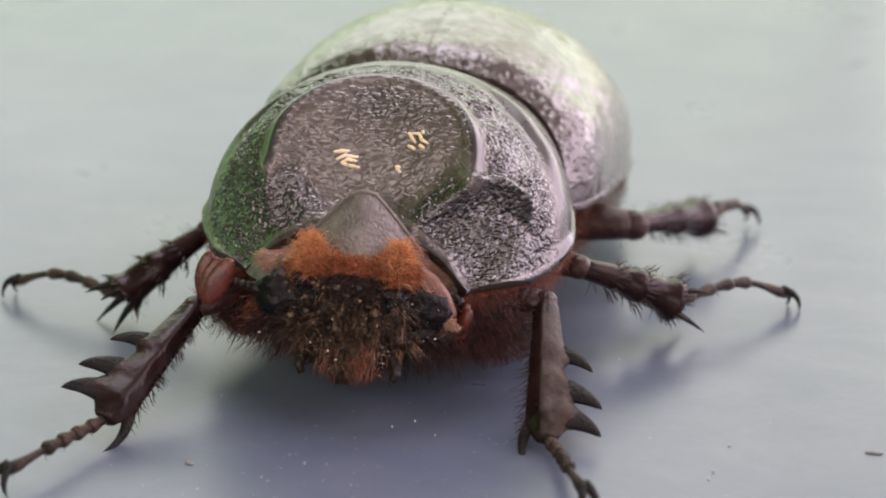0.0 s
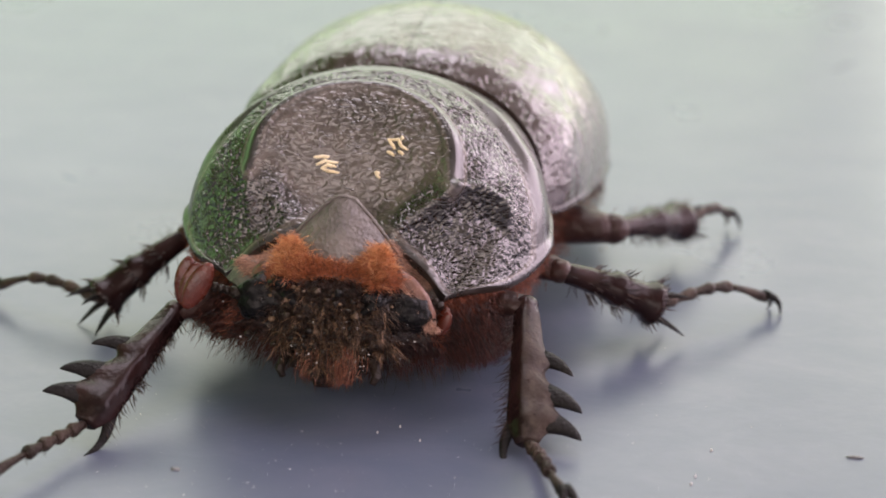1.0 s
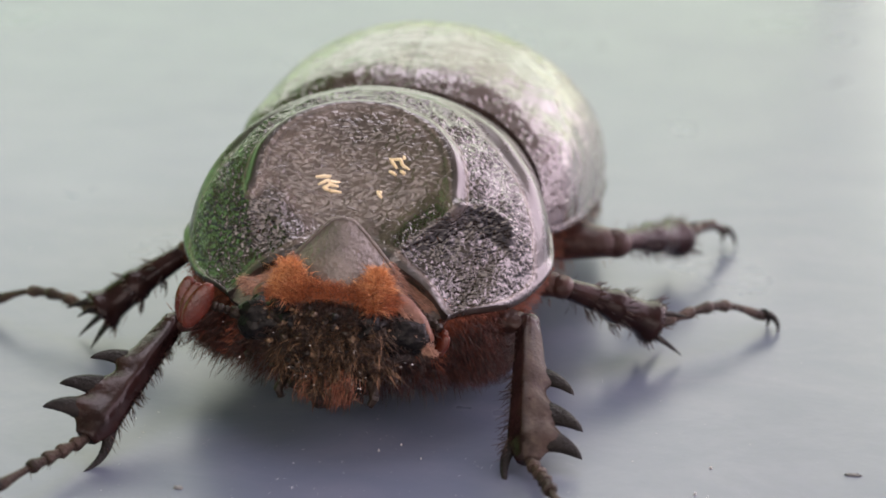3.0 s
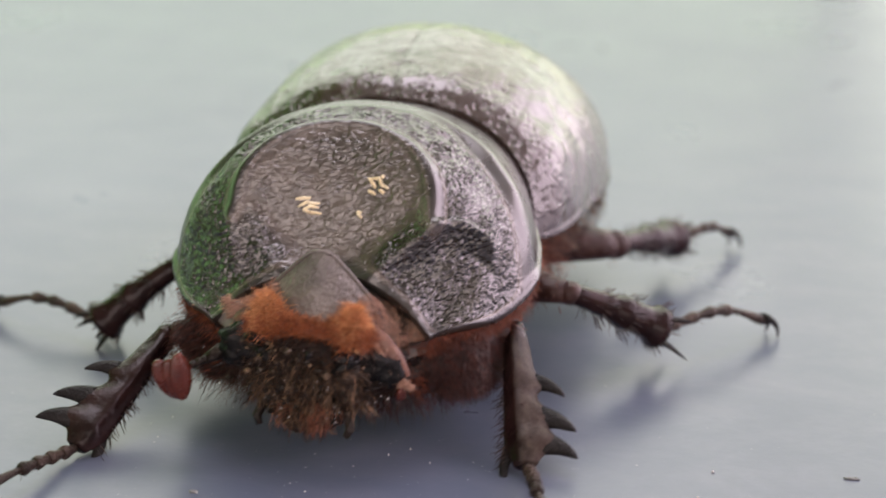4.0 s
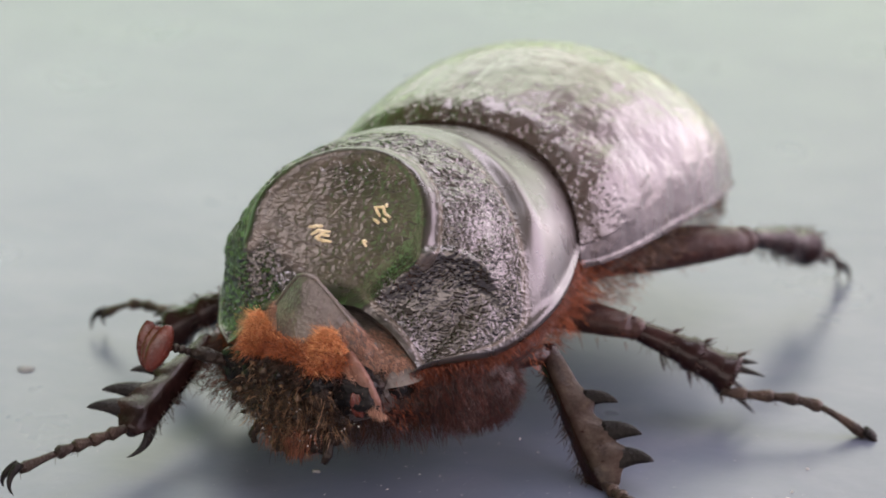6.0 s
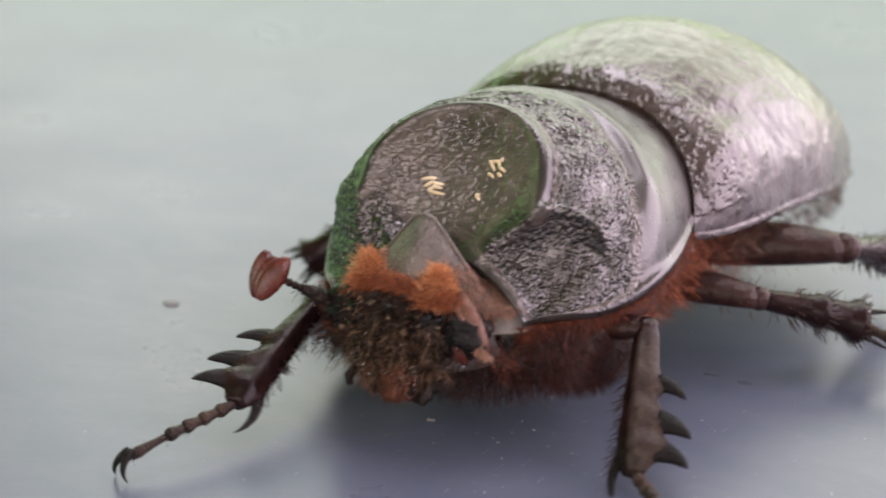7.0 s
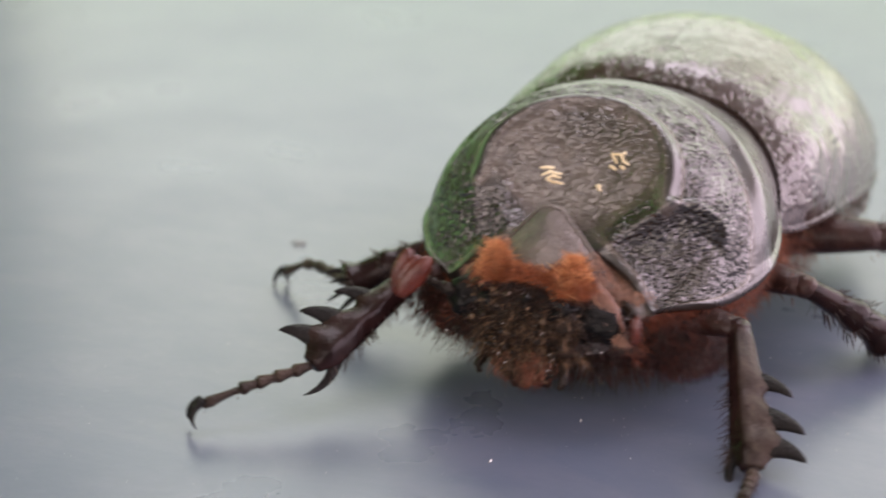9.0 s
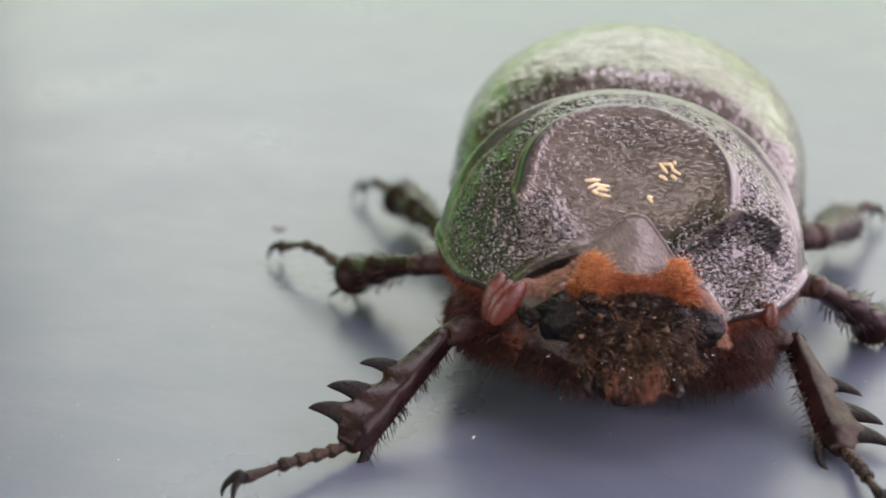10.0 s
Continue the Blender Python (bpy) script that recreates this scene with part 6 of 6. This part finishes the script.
    walk(LEGS['LH'][2], [
        (0, pose(-0.01286, 0.02626, 0.00340, -21.96, -2.67, 33.63)),
        (0.5, pose(-0.01286, 0.02626, 0.00332, -22.20, -2.69, 33.64)),
        (1, pose(-0.01286, 0.02627, 0.00312, -22.56, -2.76, 33.68)),
        (1.5, pose(-0.01286, 0.02626, 0.00333, -22.19, -2.71, 33.66)),
        (2, pose(-0.01287, 0.02626, 0.00336, -22.11, -3.00, 33.79)),
        (2.5, pose(-0.01287, 0.02626, 0.00337, -21.96, -3.47, 34.01)),
        (2.7, pose(-0.01286, 0.02626, 0.00322, -22.24, -3.35, 33.99)),
        (3.8, pose(-0.01285, 0.02626, 0.00286, -22.59, -1.06, 33.31)),
        (4, pose(-0.01285, 0.02625, 0.00282, -23.08, 0.39, 32.77)),
        (4.5, pose(-0.01286, 0.02622, 0.00255, -24.43, 2.98, 31.82)),
        (5, pose(-0.01284, 0.02623, 0.00294, -24.03, 6.85, 30.31)),
        (5.3, pose(-0.01292, 0.02615, 0.00227, -25.08, 9.43, 29.23)),
        (5.5, pose(-0.01295, 0.02612, 0.00209, -25.76, 9.79, 29.10)),
        (5.7, pose(-0.01290, 0.02616, 0.00239, -24.31, 7.94, 29.94)),
        (6.8, pose(-0.01283, 0.02625, 0.00320, -23.96, 4.58, 31.05)),
        (7, pose(-0.01279, 0.02628, 0.00371, -21.50, 3.37, 31.40)),
        (7.5, pose(-0.01280, 0.02634, 0.00359, -22.28, 4.61, 30.49)),
        (8, pose(-0.01286, 0.02643, 0.00303, -23.57, 5.83, 29.36)),
        (8.5, pose(-0.01429, 0.02670, 0.00301, -24.20, 4.38, 25.84)),
        (9, pose(-0.01576, 0.02731, 0.00283, -24.80, -1.17, 23.63)),
        (9.2, pose(-0.01581, 0.02790, 0.00298, -23.91, -4.06, 24.50)),
        (9.5, pose(-0.01600, 0.02946, 0.00569, 9.22, -3.50, 24.93)),
        (9.7, pose(-0.01879, 0.02799, 0.00601, 20.93, -3.07, 48.97)),
        (10, pose(-0.01551, 0.02933, 0.00217, -15.65, -4.23, 37.19))])
    walk(LEGS['RH'][0], [
        (0, pose(0.00318, 0.02009, 0.00391, 6.12, -0.00, -95.95)),
        (0.5, pose(0.00339, 0.02010, 0.00393, 6.27, -0.00, -99.34)),
        (1, pose(0.00337, 0.02008, 0.00394, 5.86, -0.00, -97.02)),
        (1.5, pose(0.00337, 0.02011, 0.00392, 6.78, -0.00, -100.00)),
        (2, pose(0.00346, 0.02010, 0.00393, 7.37, -0.00, -100.71)),
        (2.5, pose(0.00357, 0.02009, 0.00394, 7.93, 0.00, -101.80)),
        (2.7, pose(0.00347, 0.02009, 0.00393, 7.22, -0.00, -99.26)),
        (3.8, pose(0.00415, 0.02003, 0.00402, 8.39, -0.00, -80.27)),
        (4, pose(0.00363, 0.01988, 0.00401, -1.16, 0.00, -72.27)),
        (4.5, pose(0.00463, 0.02042, 0.00391, -6.77, -0.00, -56.43)),
        (5, pose(0.00488, 0.02077, 0.00376, -11.65, -0.00, -48.94)),
        (5.3, pose(0.00579, 0.02210, 0.00328, -14.57, 0.00, -40.47)),
        (5.5, pose(0.00591, 0.02250, 0.00308, -16.32, 0.00, -37.38)),
        (5.7, pose(0.00635, 0.02270, 0.00339, -9.74, -0.00, -41.07)),
        (6.8, pose(0.00532, 0.02053, 0.00409, 3.74, -0.00, -68.15)),
        (7, pose(0.00523, 0.02036, 0.00403, 1.45, -0.00, -73.78)),
        (7.5, pose(0.00622, 0.02058, 0.00395, -1.26, -0.00, -75.44)),
        (8, pose(0.00642, 0.02076, 0.00391, -2.08, 0.00, -72.55)),
        (8.5, pose(0.00574, 0.02051, 0.00412, 3.66, -0.00, -73.53)),
        (9, pose(0.00450, 0.02003, 0.00407, 8.11, 0.00, -86.16)),
        (9.2, pose(0.00497, 0.02001, 0.00416, 9.53, 0.00, -89.49)),
        (9.5, pose(0.00538, 0.02003, 0.00436, 14.53, 0.00, -88.93)),
        (9.7, pose(0.00472, 0.02002, 0.00418, 13.81, 0.00, -88.71)),
        (10, pose(0.00273, 0.01984, 0.00381, 8.58, -0.00, -82.72))])
    walk(LEGS['RH'][1], [
        (0, pose(0.01287, 0.01908, 0.00496, -7.79, 0.00, -31.77)),
        (0.5, pose(0.01300, 0.01852, 0.00500, -8.25, -0.00, -31.79)),
        (1, pose(0.01305, 0.01889, 0.00494, -8.07, -0.00, -32.49)),
        (1.5, pose(0.01295, 0.01842, 0.00508, -8.37, -0.00, -31.90)),
        (2, pose(0.01300, 0.01830, 0.00519, -8.14, 0.00, -32.29)),
        (2.5, pose(0.01307, 0.01810, 0.00529, -7.71, -0.00, -33.02)),
        (2.7, pose(0.01306, 0.01852, 0.00516, -7.72, 0.00, -32.98)),
        (3.8, pose(0.01371, 0.02167, 0.00545, -17.10, -0.00, -21.33)),
        (4, pose(0.01296, 0.02287, 0.00381, -12.78, -0.00, -26.47)),
        (4.5, pose(0.01274, 0.02580, 0.00275, -14.09, -0.00, -20.32)),
        (5, pose(0.01212, 0.02707, 0.00178, -18.86, -0.00, -19.99)),
        (5.3, pose(0.01195, 0.02932, 0.00082, -23.75, 0.00, -17.48)),
        (5.5, pose(0.01162, 0.02997, 0.00032, -21.29, -0.00, -17.49)),
        (5.7, pose(0.01270, 0.02998, 0.00173, -21.30, -0.00, -16.42)),
        (6.8, pose(0.01440, 0.02417, 0.00473, -30.05, -0.00, -10.23)),
        (7, pose(0.01464, 0.02310, 0.00428, -20.50, -0.00, -6.76)),
        (7.5, pose(0.01571, 0.02304, 0.00373, -20.62, -0.00, 7.00)),
        (8, pose(0.01576, 0.02370, 0.00355, -26.91, 0.00, 11.80)),
        (8.5, pose(0.01511, 0.02329, 0.00474, -31.00, 0.00, 4.56)),
        (9, pose(0.01418, 0.02068, 0.00546, -15.11, 0.00, -8.35)),
        (9.2, pose(0.01463, 0.02010, 0.00579, -8.47, -0.00, -4.76)),
        (9.5, pose(0.01487, 0.02020, 0.00682, -16.73, -0.00, -3.24)),
        (9.7, pose(0.01423, 0.02023, 0.00651, -13.68, -0.00, -7.54)),
        (10, pose(0.01234, 0.02107, 0.00527, -7.87, -0.00, -18.27))])
    walk(LEGS['RH'][2], [
        (0, pose(0.01673, 0.02531, 0.00395, -14.99, -0.76, -28.07)),
        (0.5, pose(0.01686, 0.02475, 0.00394, -15.17, -0.99, -27.86)),
        (1, pose(0.01699, 0.02507, 0.00390, -15.30, -1.27, -28.37)),
        (1.5, pose(0.01682, 0.02464, 0.00400, -15.41, -1.00, -27.91)),
        (2, pose(0.01692, 0.02449, 0.00414, -15.17, -1.06, -28.17)),
        (2.5, pose(0.01707, 0.02425, 0.00430, -14.50, -1.18, -28.78)),
        (2.7, pose(0.01706, 0.02468, 0.00417, -14.70, -1.29, -28.81)),
        (3.8, pose(0.01628, 0.02825, 0.00328, -21.20, -0.28, -32.29)),
        (4, pose(0.01618, 0.02932, 0.00217, -18.33, -0.05, -34.88)),
        (4.5, pose(0.01523, 0.03253, 0.00095, -22.17, 0.72, -22.82)),
        (5, pose(0.01451, 0.03366, -0.00062, -26.42, 3.07, -27.46)),
        (5.3, pose(0.01400, 0.03582, -0.00218, -31.49, 4.98, -22.35)),
        (5.5, pose(0.01371, 0.03660, -0.00238, -31.94, 6.22, -12.23)),
        (5.7, pose(0.01466, 0.03664, -0.00098, -32.67, 5.47, -12.12)),
        (6.8, pose(0.01553, 0.03046, 0.00103, -26.86, 2.06, -24.70)),
        (7, pose(0.01545, 0.02997, 0.00169, -24.61, 2.97, -29.28)),
        (7.5, pose(0.01487, 0.02991, 0.00113, -26.72, 2.41, -40.83)),
        (8, pose(0.01441, 0.03015, 0.00021, -28.58, 1.12, -49.20)),
        (8.5, pose(0.01461, 0.02960, 0.00093, -27.07, 0.88, -46.61)),
        (9, pose(0.01522, 0.02774, 0.00353, -21.95, -1.18, -31.30)),
        (9.2, pose(0.01524, 0.02738, 0.00470, -18.45, -1.94, -28.46)),
        (9.5, pose(0.01527, 0.02727, 0.00469, -19.22, -1.65, -26.17)),
        (9.7, pose(0.01517, 0.02735, 0.00477, -19.45, -1.48, -25.20)),
        (10, pose(0.01464, 0.02802, 0.00426, -11.31, -2.65, -26.64))])


motions()
